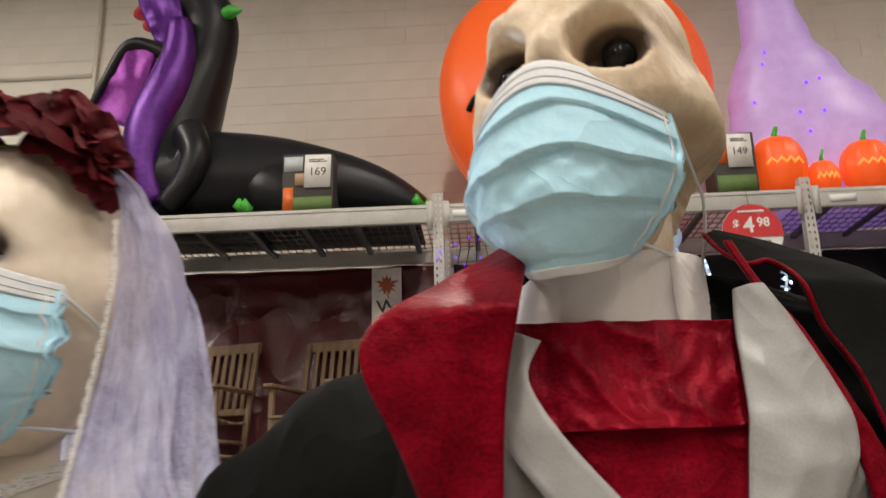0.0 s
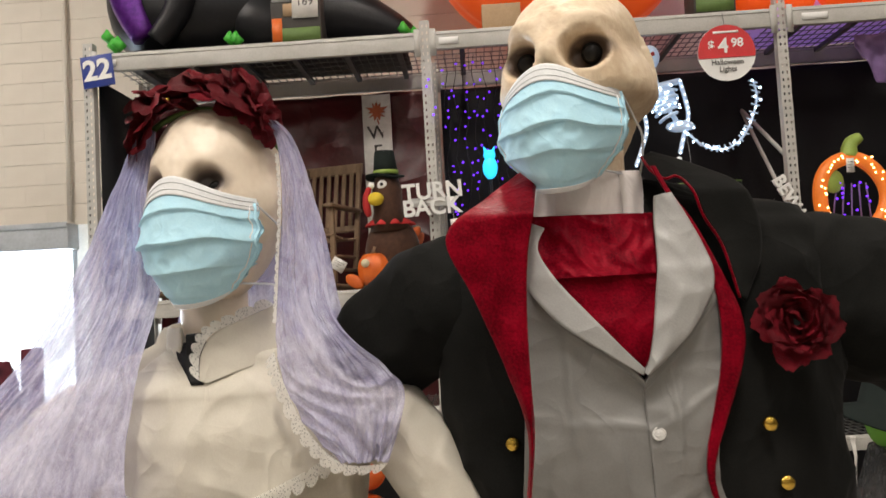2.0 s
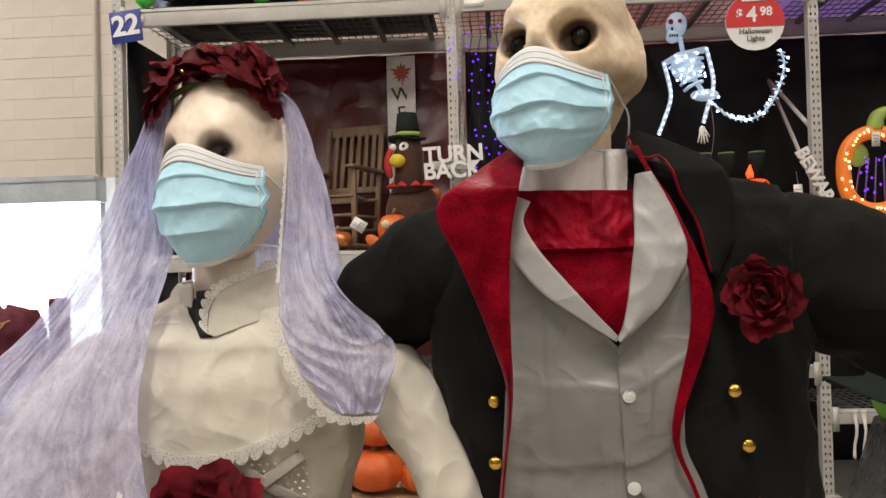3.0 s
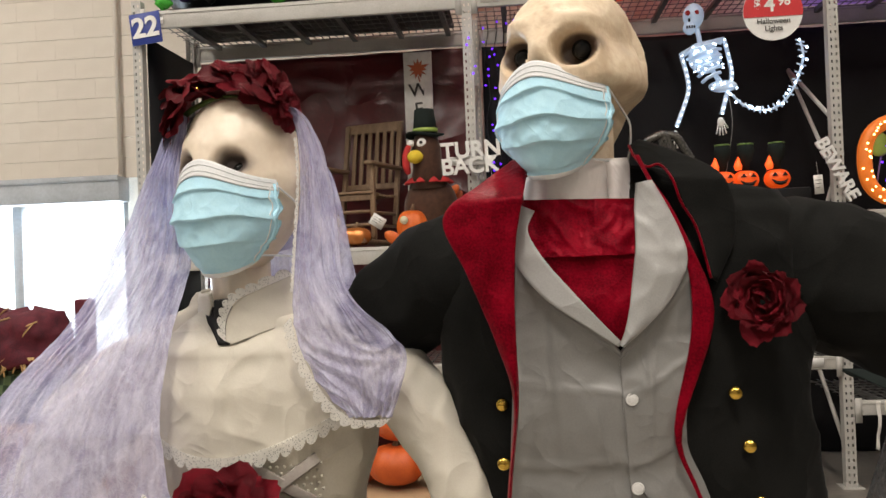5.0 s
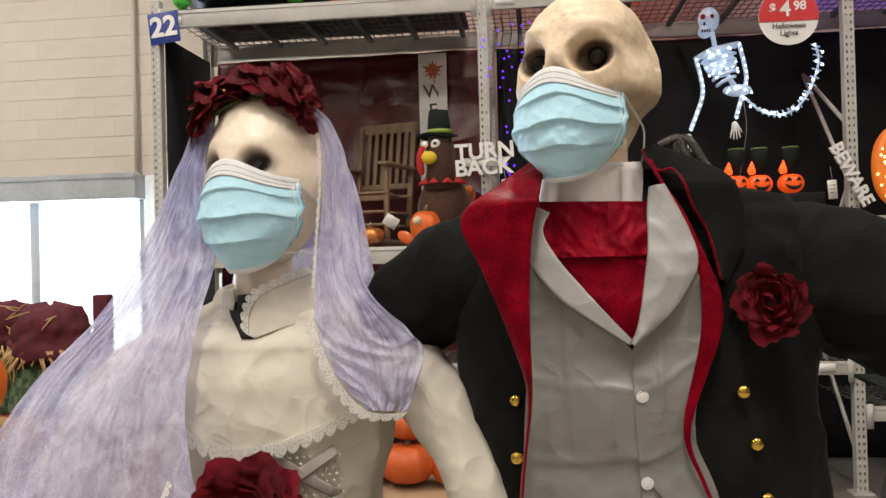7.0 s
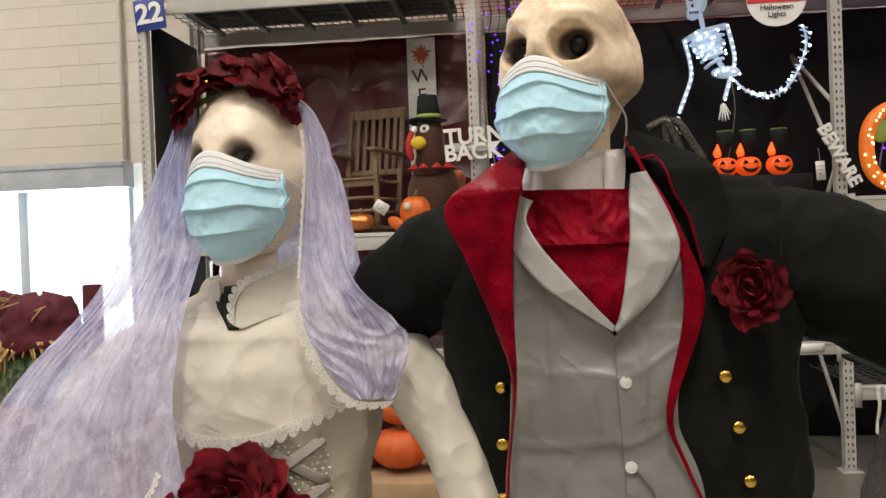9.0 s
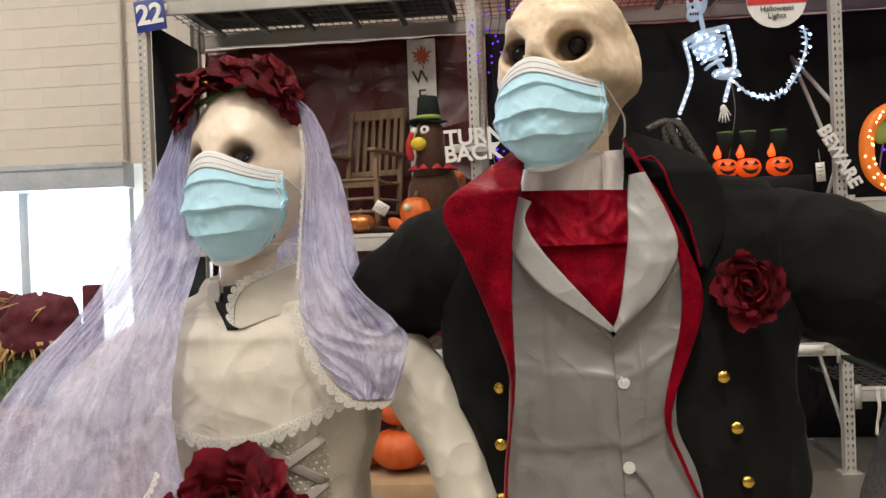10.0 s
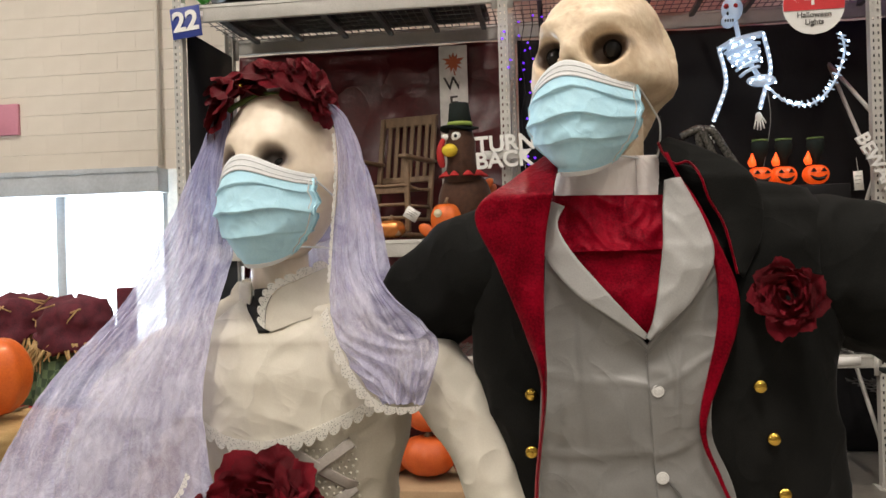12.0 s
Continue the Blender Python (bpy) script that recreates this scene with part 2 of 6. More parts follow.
M["veil"] = gauze_veil("lavender_gauze", (0.83, 0.83, 0.97), (0.67, 0.655, 0.89), 0.50)

# ---- mesh helpers ----
LOC = {}


def thing(name, base, label, category, group="", kind=""):
    e = new(name)
    e.location = base
    e.empty_display_size = 0.1
    LOC[e.name] = Vector(base)
    return tagged(e, label, category, group, kind)


def part(name, bm, material, parent=None, label="", flat=False):
    """Links a bmesh as ONE mesh object under a thing or a part; vertices are in world metres."""
    me = bpy.data.meshes.new(name)
    bmesh.ops.recalc_face_normals(bm, faces=bm.faces) if len(bm.faces) < 6000 else None
    bm.to_mesh(me)
    bm.free()
    for one in material if isinstance(material, (list, tuple)) else (material,):
        me.materials.append(one)
    for p in me.polygons:
        p.use_smooth = not flat
    ob = new(name, me)
    if parent:
        ob.parent = parent
        ob.matrix_parent_inverse = Matrix.Translation(-LOC.get(parent.name, Vector()))
    return tagged(ob, label)


def piece(name, me, parent, m):
    ob = new(name, me)
    ob.parent = parent
    ob.matrix_parent_inverse = Matrix.Translation(-LOC.get(parent.name, Vector()))
    ob.matrix_basis = m
    return ob


def mesh_of(name, bm, material, flat=False):
    me = bpy.data.meshes.new(name)
    bm.to_mesh(me)
    bm.free()
    me.materials.append(material)
    for p in me.polygons:
        p.use_smooth = not flat
    return me


def box(bm, x0, x1, y0, y1, z0, z1, bevel=0.0, m=None):
    r = bmesh.ops.create_cube(bm, size=1.0)
    t = Matrix.Translation(((x0 + x1) / 2, (y0 + y1) / 2, (z0 + z1) / 2)) @ Matrix.Diagonal((x1 - x0, y1 - y0, z1 - z0, 1))
    bmesh.ops.transform(bm, matrix=(m @ t) if m else t, verts=r["verts"])
    if bevel:
        es = list({e for v in r["verts"] for e in v.link_edges})
        bmesh.ops.bevel(bm, geom=es, offset=bevel, segments=2, affect="EDGES", profile=0.5)
    return bm


def boxes(*bs, bevel=0.0, m=None):
    bm = bmesh.new()
    for b in bs:
        box(bm, *b, bevel=bevel, m=m)
    return bm


def loft(bm, rings, caps=True, closed=True):
    vs = [[bm.verts.new(p) for p in r] for r in rings]
    n = len(vs[0])
    for a, b in zip(vs, vs[1:]):
        for i in range(n if closed else n - 1):
            bm.faces.new((a[i], a[(i + 1) % n], b[(i + 1) % n], b[i]))
    if caps and closed:
        bm.faces.new(vs[0][::-1]), bm.faces.new(vs[-1])
    return bm


def tube(bm, pts, radii, n=10, flat=1.0, caps=True):
    """A tube along points; flat squeezes it across."""
    pts = [Vector(p) for p in pts]
    if not isinstance(radii, (list, tuple)):
        radii = [radii] * len(pts)
    rings, up = [], Vector((0, -1, 0.02))
    for i, p in enumerate(pts):
        d = (pts[min(i + 1, len(pts) - 1)] - pts[max(i - 1, 0)]).normalized()
        s = d.cross(up)
        if s.length < 0.1:
            s = d.cross(Vector((1, 0, 0)))
        s.normalize()
        u = s.cross(d).normalized()
        rings.append([p + radii[i] * (math.cos(a) * s + flat * math.sin(a) * u) for a in (2 * math.pi * k / n for k in range(n))])
    return loft(bm, rings, caps)


def curve_points(pts, n):
    """n points along a smooth curve through pts."""
    P = [Vector(p) for p in pts]
    out = []
    for k in range(n):
        s = k / (n - 1) * (len(P) - 1)
        i = min(int(s), len(P) - 2)
        f = s - i
        a, b, c, d = P[max(i - 1, 0)], P[i], P[i + 1], P[min(i + 2, len(P) - 1)]
        out.append(0.5 * (2 * b + (c - a) * f + (2 * a - 5 * b + 4 * c - d) * f * f + (3 * b - a - 3 * c + d) * f ** 3))
    return out


def ball(bm, c, r, n=16, m=10, fn=None, turn=None):
    rings = []
    for j in range(m + 1):
        th = math.pi * (j if 0 < j < m else (0.02 if j == 0 else m - 0.02)) / m
        ring = []
        for i in range(n):
            ph = 2 * math.pi * i / n
            d = Vector((math.sin(th) * math.cos(ph), math.sin(th) * math.sin(ph), math.cos(th)))
            p = Vector((d.x * r[0], d.y * r[1], d.z * r[2]))
            if fn:
                p = fn(p, d)
            if turn:
                p = turn @ p
            ring.append(Vector(c) + p)
        rings.append(ring)
    return loft(bm, rings)


def ridges(p, scale, seed):
    """Sharp-edged creases, 0 to 1."""
    a = 1 - abs(noise.noise((p.x * scale + seed, p.y * scale * 0.3, p.z * scale * 0.8 + seed))) * 2.2
    b = 1 - abs(noise.noise((p.x * scale * 2.1 + seed * 2, 4.0, p.z * scale * 1.7))) * 2.2
    return max(a, 0.0) ** 2 + 0.45 * max(b, 0.0) ** 2


def sheet(left, right, surf, off=0.0, thick=0.003, n=24, m=10, wrinkle=0.0, wscale=12.0, seed=0.0, folds=None, middle=None, ridge=0.0, rscale=8.0, uv=None):
    """A cloth panel between two edge lines of (x, z), laid on surf(x, z), with thickness."""
    A = curve_points([(x, 0, z) for x, z in left], n)
    B = curve_points([(x, 0, z) for x, z in right], n)
    C = curve_points([(x, 0, z) for x, z in middle], n) if middle else None
    bm = bmesh.new()
    layers = []
    for lay in (0, 1):
        grid = []
        for i in range(n):
            row = []
            for j in range(m):
                f = j / (m - 1)
                p = A[i].lerp(B[i], f)
                if C:
                    p = A[i] * (1 - f) * (1 - 2 * f) + C[i] * 4 * f * (1 - f) + B[i] * f * (2 * f - 1)
                q = off(f, i / (n - 1)) if callable(off) else off
                y = surf(p.x, p.z) - q
                if wrinkle:
                    y += wrinkle * (noise.noise((p.x * wscale + seed, seed, p.z * wscale * 0.7)) + 0.5 * noise.noise((p.x * wscale * 2.3, seed + 5, p.z * wscale * 2.1)))
                if ridge:
                    y -= ridge * ridges(p, rscale, seed)
                if folds:
                    y += folds(f, i / (n - 1))
                row.append(bm.verts.new((p.x, y + lay * thick, p.z)))
            grid.append(row)
        layers.append(grid)
    for lay, g in enumerate(layers):
        for i in range(n - 1):
            for j in range(m - 1):
                q = (g[i][j], g[i][j + 1], g[i + 1][j + 1], g[i + 1][j])
                bm.faces.new(q if lay == 0 else q[::-1])
    if uv:
        bm.verts.index_update()
        lay_uv = bm.loops.layers.uv.new("fall")
        for face in bm.faces:
            for lp in face.loops:
                k = lp.vert.index % (n * m)
                lp[lay_uv].uv = (uv[0] * (k % m) / (m - 1), uv[1] * (k // m) / (n - 1))
    f, b = layers
    rim = [(0, j) for j in range(m)] + [(i, m - 1) for i in range(1, n)] + [(n - 1, j) for j in range(m - 2, -1, -1)] + [(i, 0) for i in range(n - 2, 0, -1)]
    for (i0, j0), (i1, j1) in zip(rim, rim[1:] + rim[:1]):
        bm.faces.new((f[i0][j0], b[i0][j0], b[i1][j1], f[i1][j1]))
    return bm


def words(name, text, size, m, material, parent, thick=0.002, bold=0.0):
    cu = bpy.data.curves.new(name, "FONT")
    cu.body, cu.size, cu.extrude, cu.offset, cu.align_x, cu.align_y = text, size, thick, bold, "CENTER", "CENTER"
    tmp = bpy.data.objects.new(name, cu)
    me = bpy.data.meshes.new_from_object(tmp)
    bpy.data.objects.remove(tmp)
    me.materials.clear()
    me.materials.append(material)
    return piece(name, me, parent, m)


UPRIGHT = pose(0, 0, 0, 90, 0, 0)   # turns flat work to face the aisle

# ---- structure ----
WALL_Y = 8.2
tagged(part("floor", boxes((-14, 14, -12, WALL_Y + 0.2, -0.2, 0)), M["concrete"]), "polished grey-brown concrete shop floor", "floor", kind="structure")
ceiling_bm = boxes((-14, 14, -12, WALL_Y + 0.3, 7.4, 7.6))
for k in range(28):
    box(ceiling_bm, -14 + k, -13.85 + k, -12, WALL_Y + 0.2, 7.25, 7.4)
tagged(part("ceiling", ceiling_bm, M["ceiling"]), "painted ribbed steel roof deck", "ceiling", kind="structure")
WX0, WX1, WZ0, WZ1 = -9.0, -3.56, 0.5, 2.36   # glazed opening beside the rack
wall_back = tagged(part("wall_north", boxes((-14, WX0, WALL_Y, WALL_Y + 0.25, 0, 7.4), (WX0, WX1, WALL_Y, WALL_Y + 0.25, 0, WZ0), (WX0, WX1, WALL_Y, WALL_Y + 0.25, WZ1, 7.4), (WX1, 14, WALL_Y, WALL_Y + 0.25, 0, 7.4)), M["mortar"]),
                   "cream painted concrete block wall behind the racks", "wall", kind="structure")
for nm, b in (("wall_west", (-14.2, -14, -12, WALL_Y + 0.25, 0, 7.4)), ("wall_east", (14, 14.2, -12, WALL_Y + 0.25, 0, 7.4)), ("wall_south", (-14, 14, -12.2, -12, 0, 7.4))):
    tagged(part(nm, boxes(b), M["block"]), "cream painted shop wall", "wall", kind="structure")
win = thing("window_1", (-6.3, WALL_Y, WZ0), "bright shopfront glazing in a grey metal frame", "window", kind="structure")
part("window_header", boxes((WX0, WX1 + 0.02, WALL_Y - 0.22, WALL_Y - 0.003, 2.36, 2.60), (WX0, WX1 + 0.02, WALL_Y - 0.24, WALL_Y - 0.22, 2.56, 2.61), bevel=0.006), M["frame"], win, "grey shutter housing")
for mx in (-8.4, -6.55, -4.80, -3.62):
    part("mullion", boxes((mx, mx + 0.1, WALL_Y + 0.02, WALL_Y + 0.14, WZ0, WZ1), bevel=0.004), M["frame"], win)
part("window_sill", boxes((WX0, WX1, WALL_Y - 0.06, WALL_Y + 0.2, WZ0 - 0.06, WZ0)), M["frame"], win)
tagged(part("backdrop", boxes((-16, 4, 11.0, 11.05, -2, 8)), M["day"]), "overexposed daylight outside", "daylight", kind="structure")
trim = tagged(part("trim", boxes((-14, -3.62, WALL_Y - 0.07, WALL_Y - 0.003, 5.86, 6.0), bevel=0.01), M["block"]), "painted ledge along the block wall", "trim", kind="structure")
pipe_bm = tube(bmesh.new(), [(-3.60, WALL_Y - 0.05, 2.64), (-3.60, WALL_Y - 0.05, 7.3)], 0.022)
tagged(part("conduit_pipe", pipe_bm, M["block"]), "thin painted conduit running up the block wall", "conduit")
for lx, ly in LAMP_ROWS:
    cl = thing("ceiling_light", (lx, ly, 7.1), "long white ceiling light fixture", "ceiling light", group="ceiling lights")
    part("housing", boxes((lx - 0.2, lx + 0.2, ly - 1.25, ly + 1.25, 7.12, 7.25), bevel=0.01), M["white"], cl)
    for dy in (-0.9, 0.9):
        part("hanger", tube(bmesh.new(), [(lx, ly + dy, 7.24), (lx, ly + dy, 7.41)], 0.012, n=6), M["zinc"], cl)
    part("diffuser", boxes((lx - 0.17, lx + 0.17, ly - 1.2, ly + 1.2, 7.085, 7.12)), M["tube"], cl)

# ---- storage rack ----
RY, RB = 6.2, 7.27
UPX = [-2.465, 0.0, 2.52, 5.04]


def upright_mesh():
    """A hollow steel column with two rows of holes down its face."""
    bm = bmesh.new()
    xs = [-0.036, -0.021, -0.011, 0.011, 0.021, 0.036]
    rows, z = [], 0.0
    while z < 3.7:
        rows += [z, z + 0.03]
        z += 0.0508
    vs = [[bm.verts.new((x, 0, zz)) for x in xs] for zz in rows]
    for i in range(len(rows) - 1):
        for j in range(5):
            if not (i % 2 == 1 and j in (1, 3)):
                bm.faces.new((vs[i][j], vs[i][j + 1], vs[i + 1][j + 1], vs[i + 1][j]))
    for x in (-0.036, 0.033):
        box(bm, x, x + 0.003, 0.001, 0.07, 0, rows[-1])
    box(bm, -0.07, 0.07, -0.03, 0.10, 0, 0.008)
    box(bm, -0.05, -0.035, -0.02, -0.005, 0.008, 0.05)
    return mesh_of("upright", bm, M["steel"], flat=True)


rack = thing("storage_rack", (1.3, RY, 0), "grey steel pallet rack with perforated uprights and wire decks", "storage rack")
um = upright_mesh()
for x in UPX:
    piece("upright", um, rack, pose(x, RY, 0))
    piece("upright", um, rack, pose(x, RB, 0, 0, 0, 180))
    for k, (za, zb) in enumerate(((0.25, 1.2), (1.2, 2.15), (2.15, 3.1), (3.1, 2.55))):
        a, b = (RY + 0.08, RB - 0.08) if k % 2 == 0 else (RB - 0.08, RY + 0.08)
        part("brace", tube(bmesh.new(), [(x, a, za), (x, b, zb)], 0.016, n=6), M["steel"], rack)


def level(x0, x1, top, h, deck=True):
    a, b = x0 + 0.038, x1 - 0.038
    for y in (RY - 0.012, RB - 0.03):
        bm = boxes((a, b, y, y + 0.042, top - h, top), bevel=0.004)
        box(bm, a, b, y - 0.004, y + 0.0, top - h * 0.22, top - h * 0.16)
        for e in (a - 0.004, b - 0.04):
            box(bm, e, e + 0.044, y - 0.006, y - 0.002, top - h - 0.05, top + 0.02)
        part("beam", bm, M["steel"], rack)
    if deck:
        bm = bmesh.new()
        k = a + 0.02
        while k < b - 0.01:
            box(bm, k, k + 0.006, RY + 0.032, RB - 0.032, top - 0.008, top - 0.002)
            k += 0.062
        for q in range(9):
            y = RY + 0.05 + q * 0.12
            box(bm, a, b, y, y + 0.006, top - 0.014, top - 0.008)
        for q in range(6):
            x = a + (b - a) * (q + 0.5) / 6
            box(bm, x, x + 0.04, RY + 0.03, RB - 0.03, top - 0.045, top - 0.014)
        tagged(part("wire_deck", bm, M["zinc"], rack, flat=True), kind="stuff")


for i in (0, 1, 2):
    level(UPX[i], UPX[i + 1], 3.60, 0.13)
level(UPX[0], UPX[1], 1.785, 0.125)
level(UPX[0], UPX[1], 0.925, 0.10)
level(UPX[1], UPX[2], 1.905, 0.125)
level(UPX[1], UPX[2], 0.91, 0.09)
level(UPX[2], UPX[3], 1.905, 0.13)
level(UPX[2], UPX[3], 0.60, 0.10)
tagged(part("shelf_label", boxes((0.10, 0.24, RY - 0.020, RY - 0.017, 3.50, 3.55)), M["white"]), "white shelf-edge price strip on the rack beam", "price label", group="shelf labels")
tagged(part("shelf_label", boxes((2.66, 2.84, RY - 0.020, RY - 0.017, 3.50, 3.55)), M["white"]), "white shelf-edge price strip on the rack beam", "price label", group="shelf labels")
tagged(part("shelf_label", boxes((-2.39, -2.25, RY - 0.020, RY - 0.017, 3.50, 3.55)), M["white"]), "white shelf-edge price strip on the rack beam", "price label", group="shelf labels")
tagged(part("shelf_label", boxes((2.18, 2.36, RY - 0.020, RY - 0.017, 0.84, 0.90)), M["white"]), "white shelf-edge price strip on the rack beam", "price label", group="shelf labels")


def tarp(name, x0, x1, y, z0, z1, material, seed, label):
    flat_surf = lambda x, z: y
    return tagged(part(name, sheet([(x0, z1), (x0, z0)], [(x1, z1), (x1, z0)], flat_surf, thick=0.004, n=40, m=60, wrinkle=0.035, wscale=2.6, seed=seed,
                                   folds=lambda f, v: 0.012 * math.sin(f * 26 + 2 * v)), material), label, "tarp")


tarp("maroon_tarp", -2.36, -0.05, 7.17, 0.02, 3.43, M["maroon"], 3.0, "creased maroon plastic sheet hung at the back of the rack")
tarp("black_tarp", 0.06, 5.0, 7.17, 0.02, 3.43, M["blacktarp"], 7.0, "creased black plastic sheet hung at the back of the rack")

# ---- the two masked figures ----
def interp(rows, z):
    """Linear table: rows of (z, values...), rising z."""
    if z <= rows[0][0]:
        return rows[0][1:]
    for a, b in zip(rows, rows[1:]):
        if z <= b[0]:
            f = (z - a[0]) / (b[0] - a[0])
            f = f * f * (3 - 2 * f)
            return tuple(p + (q - p) * f for p, q in zip(a[1:], b[1:]))
    return rows[-1][1:]


def oval(rows, z, cy, power=2.4, n=40, wob=0.0, seed=0.0):
    cx, hw, hd = interp(rows, z)
    ring = []
    for k in range(n):
        a = 2 * math.pi * k / n
        c, s = math.cos(a), math.sin(a)
        r = (abs(c) ** power + abs(s) ** power) ** (-1 / power)
        w = 1 + wob * noise.noise((3 * c + seed, 3 * s, z * 7))
        ring.append(Vector((cx + hw * r * c * w, cy + hd * r * s * w, z)))
    return ring


def front_of(rows, cy, power=2.4):
    def surf(x, z):
        cx, hw, hd = interp(rows, z)
        u = min(abs((x - cx) / hw), 0.985)
        return cy - hd * (1 - u ** power) ** (1 / power)
    return surf


def body_loft(rows, cy, z0, z1, n=40, steps=44, power=2.4, wob=0.03, seed=0.0, crease=0.0):
    bm = loft(bmesh.new(), [oval(rows, z0 + (z1 - z0) * k / steps, cy, power, n, wob, seed) for k in range(steps + 1)])
    for v in bm.verts:
        out = Vector((v.co.x - rows[0][1], v.co.y - cy, 0)).normalized()
        v.co += out * crease * (ridges(v.co + out * 0.3, 8.0, seed) - 0.4)
    return bm


def skull(c, r, yaw, neck, doll=False):
    """A head with eye sockets, brows, cheekbones and temples, on a neck; one mesh."""
    rx, ry, rz = r

    def step(a, b, q):
        f = min(max((q - a) / (b - a), 0.0), 1.0)
        return f * f * (3 - 2 * f)

    def pit(d, at, width, depth, tall=1.0, edge=0.55):
        """A hollow with a rim: flat floor inside edge * width, gone at width."""
        q = math.sqrt(((d.x - at[0]) / width) ** 2 + ((d.z - at[1]) / (width * tall)) ** 2)
        return depth * (1 - step(edge, 1.0, q)) if d.y < 0.1 else 0.0

    def dent(d, at, width, depth, tall=1.0):
        q = ((d.x - at[0]) ** 2 + ((d.z - at[1]) / tall) ** 2) / width ** 2
        return depth * math.exp(-q) if d.y < 0.35 else 0.0

    def shape(p, d):
        z = d.z
        low = max(0.0, -z)
        p = Vector(p)
        p.x *= 1 - (0.30 if doll else 0.20) * low ** 1.2 - (0.0 if doll else 0.22 * step(0.14, 0.36, low))
        if d.y > 0:
            p.y *= 1 - 0.38 * low
        else:
            p.y *= 1 + 0.03 * low
        k = 1.0
        if doll:
            for s in (-1, 1):
                k -= pit(d, (s * 0.41, 0.13), 0.26, 0.21, 0.66, 0.35)
                k += dent(d, (s * 0.42, 0.36), 0.20, 0.025, 0.4)
                k -= dent(d, (s * 0.93, 0.26), 0.20, 0.06, 1.5)
                k += dent(d, (s * 0.66, -0.16), 0.22, 0.03, 0.7)
            k += dent(d, (0, -0.04), 0.13, 0.055, 1.2)
            k += dent(d, (0, 0.62), 0.6, 0.02)
        else:
            for s in (-1, 1):
                k -= pit(d, (s * 0.42, 0.175), 0.28, 0.34, 0.74, 0.72)
                k += dent(d, (s * 0.44, 0.46), 0.24, 0.060, 0.28)
                k += dent(d, (s * 0.74, 0.12), 0.09, 0.025, 1.6)
                k += dent(d, (s * 0.82, -0.10), 0.24, 0.030, 0.34)
                k -= dent(d, (s * 0.90, 0.34), 0.20, 0.12, 1.25)
                k -= dent(d, (s * 0.80, -0.46), 0.24, 0.16, 0.9)
            k -= dent(d, (0, -0.12), 0.13, 0.12, 1.3)
            k += dent(d, (0, 0.16), 0.08, 0.05, 1.4)
            k -= dent(d, (0, 0.40), 0.10, 0.03)
        k += 0.014 * noise.noise(d * 4.0) + 0.007 * noise.noise(d * 11.0) + (0.0 if doll else 0.004 * noise.noise(d * 30.0))
        return p * k
    turn = Matrix.Rotation(radians(yaw), 3, "Z")
    bm = ball(bmesh.new(), c, r, 190, 130, shape, turn)
    tube(bm, neck, [0.046 if not doll else 0.040] * len(neck), n=24)
    return bm


def eye(c, r, yaw, side, doll):
    rx, ry, rz = r
    p = Vector((side * 0.42 * rx, -0.60 * ry if not doll else -0.745 * ry, (0.13 if doll else 0.175) * rz))
    return Vector(c) + Matrix.Rotation(radians(yaw), 3, "Z") @ p


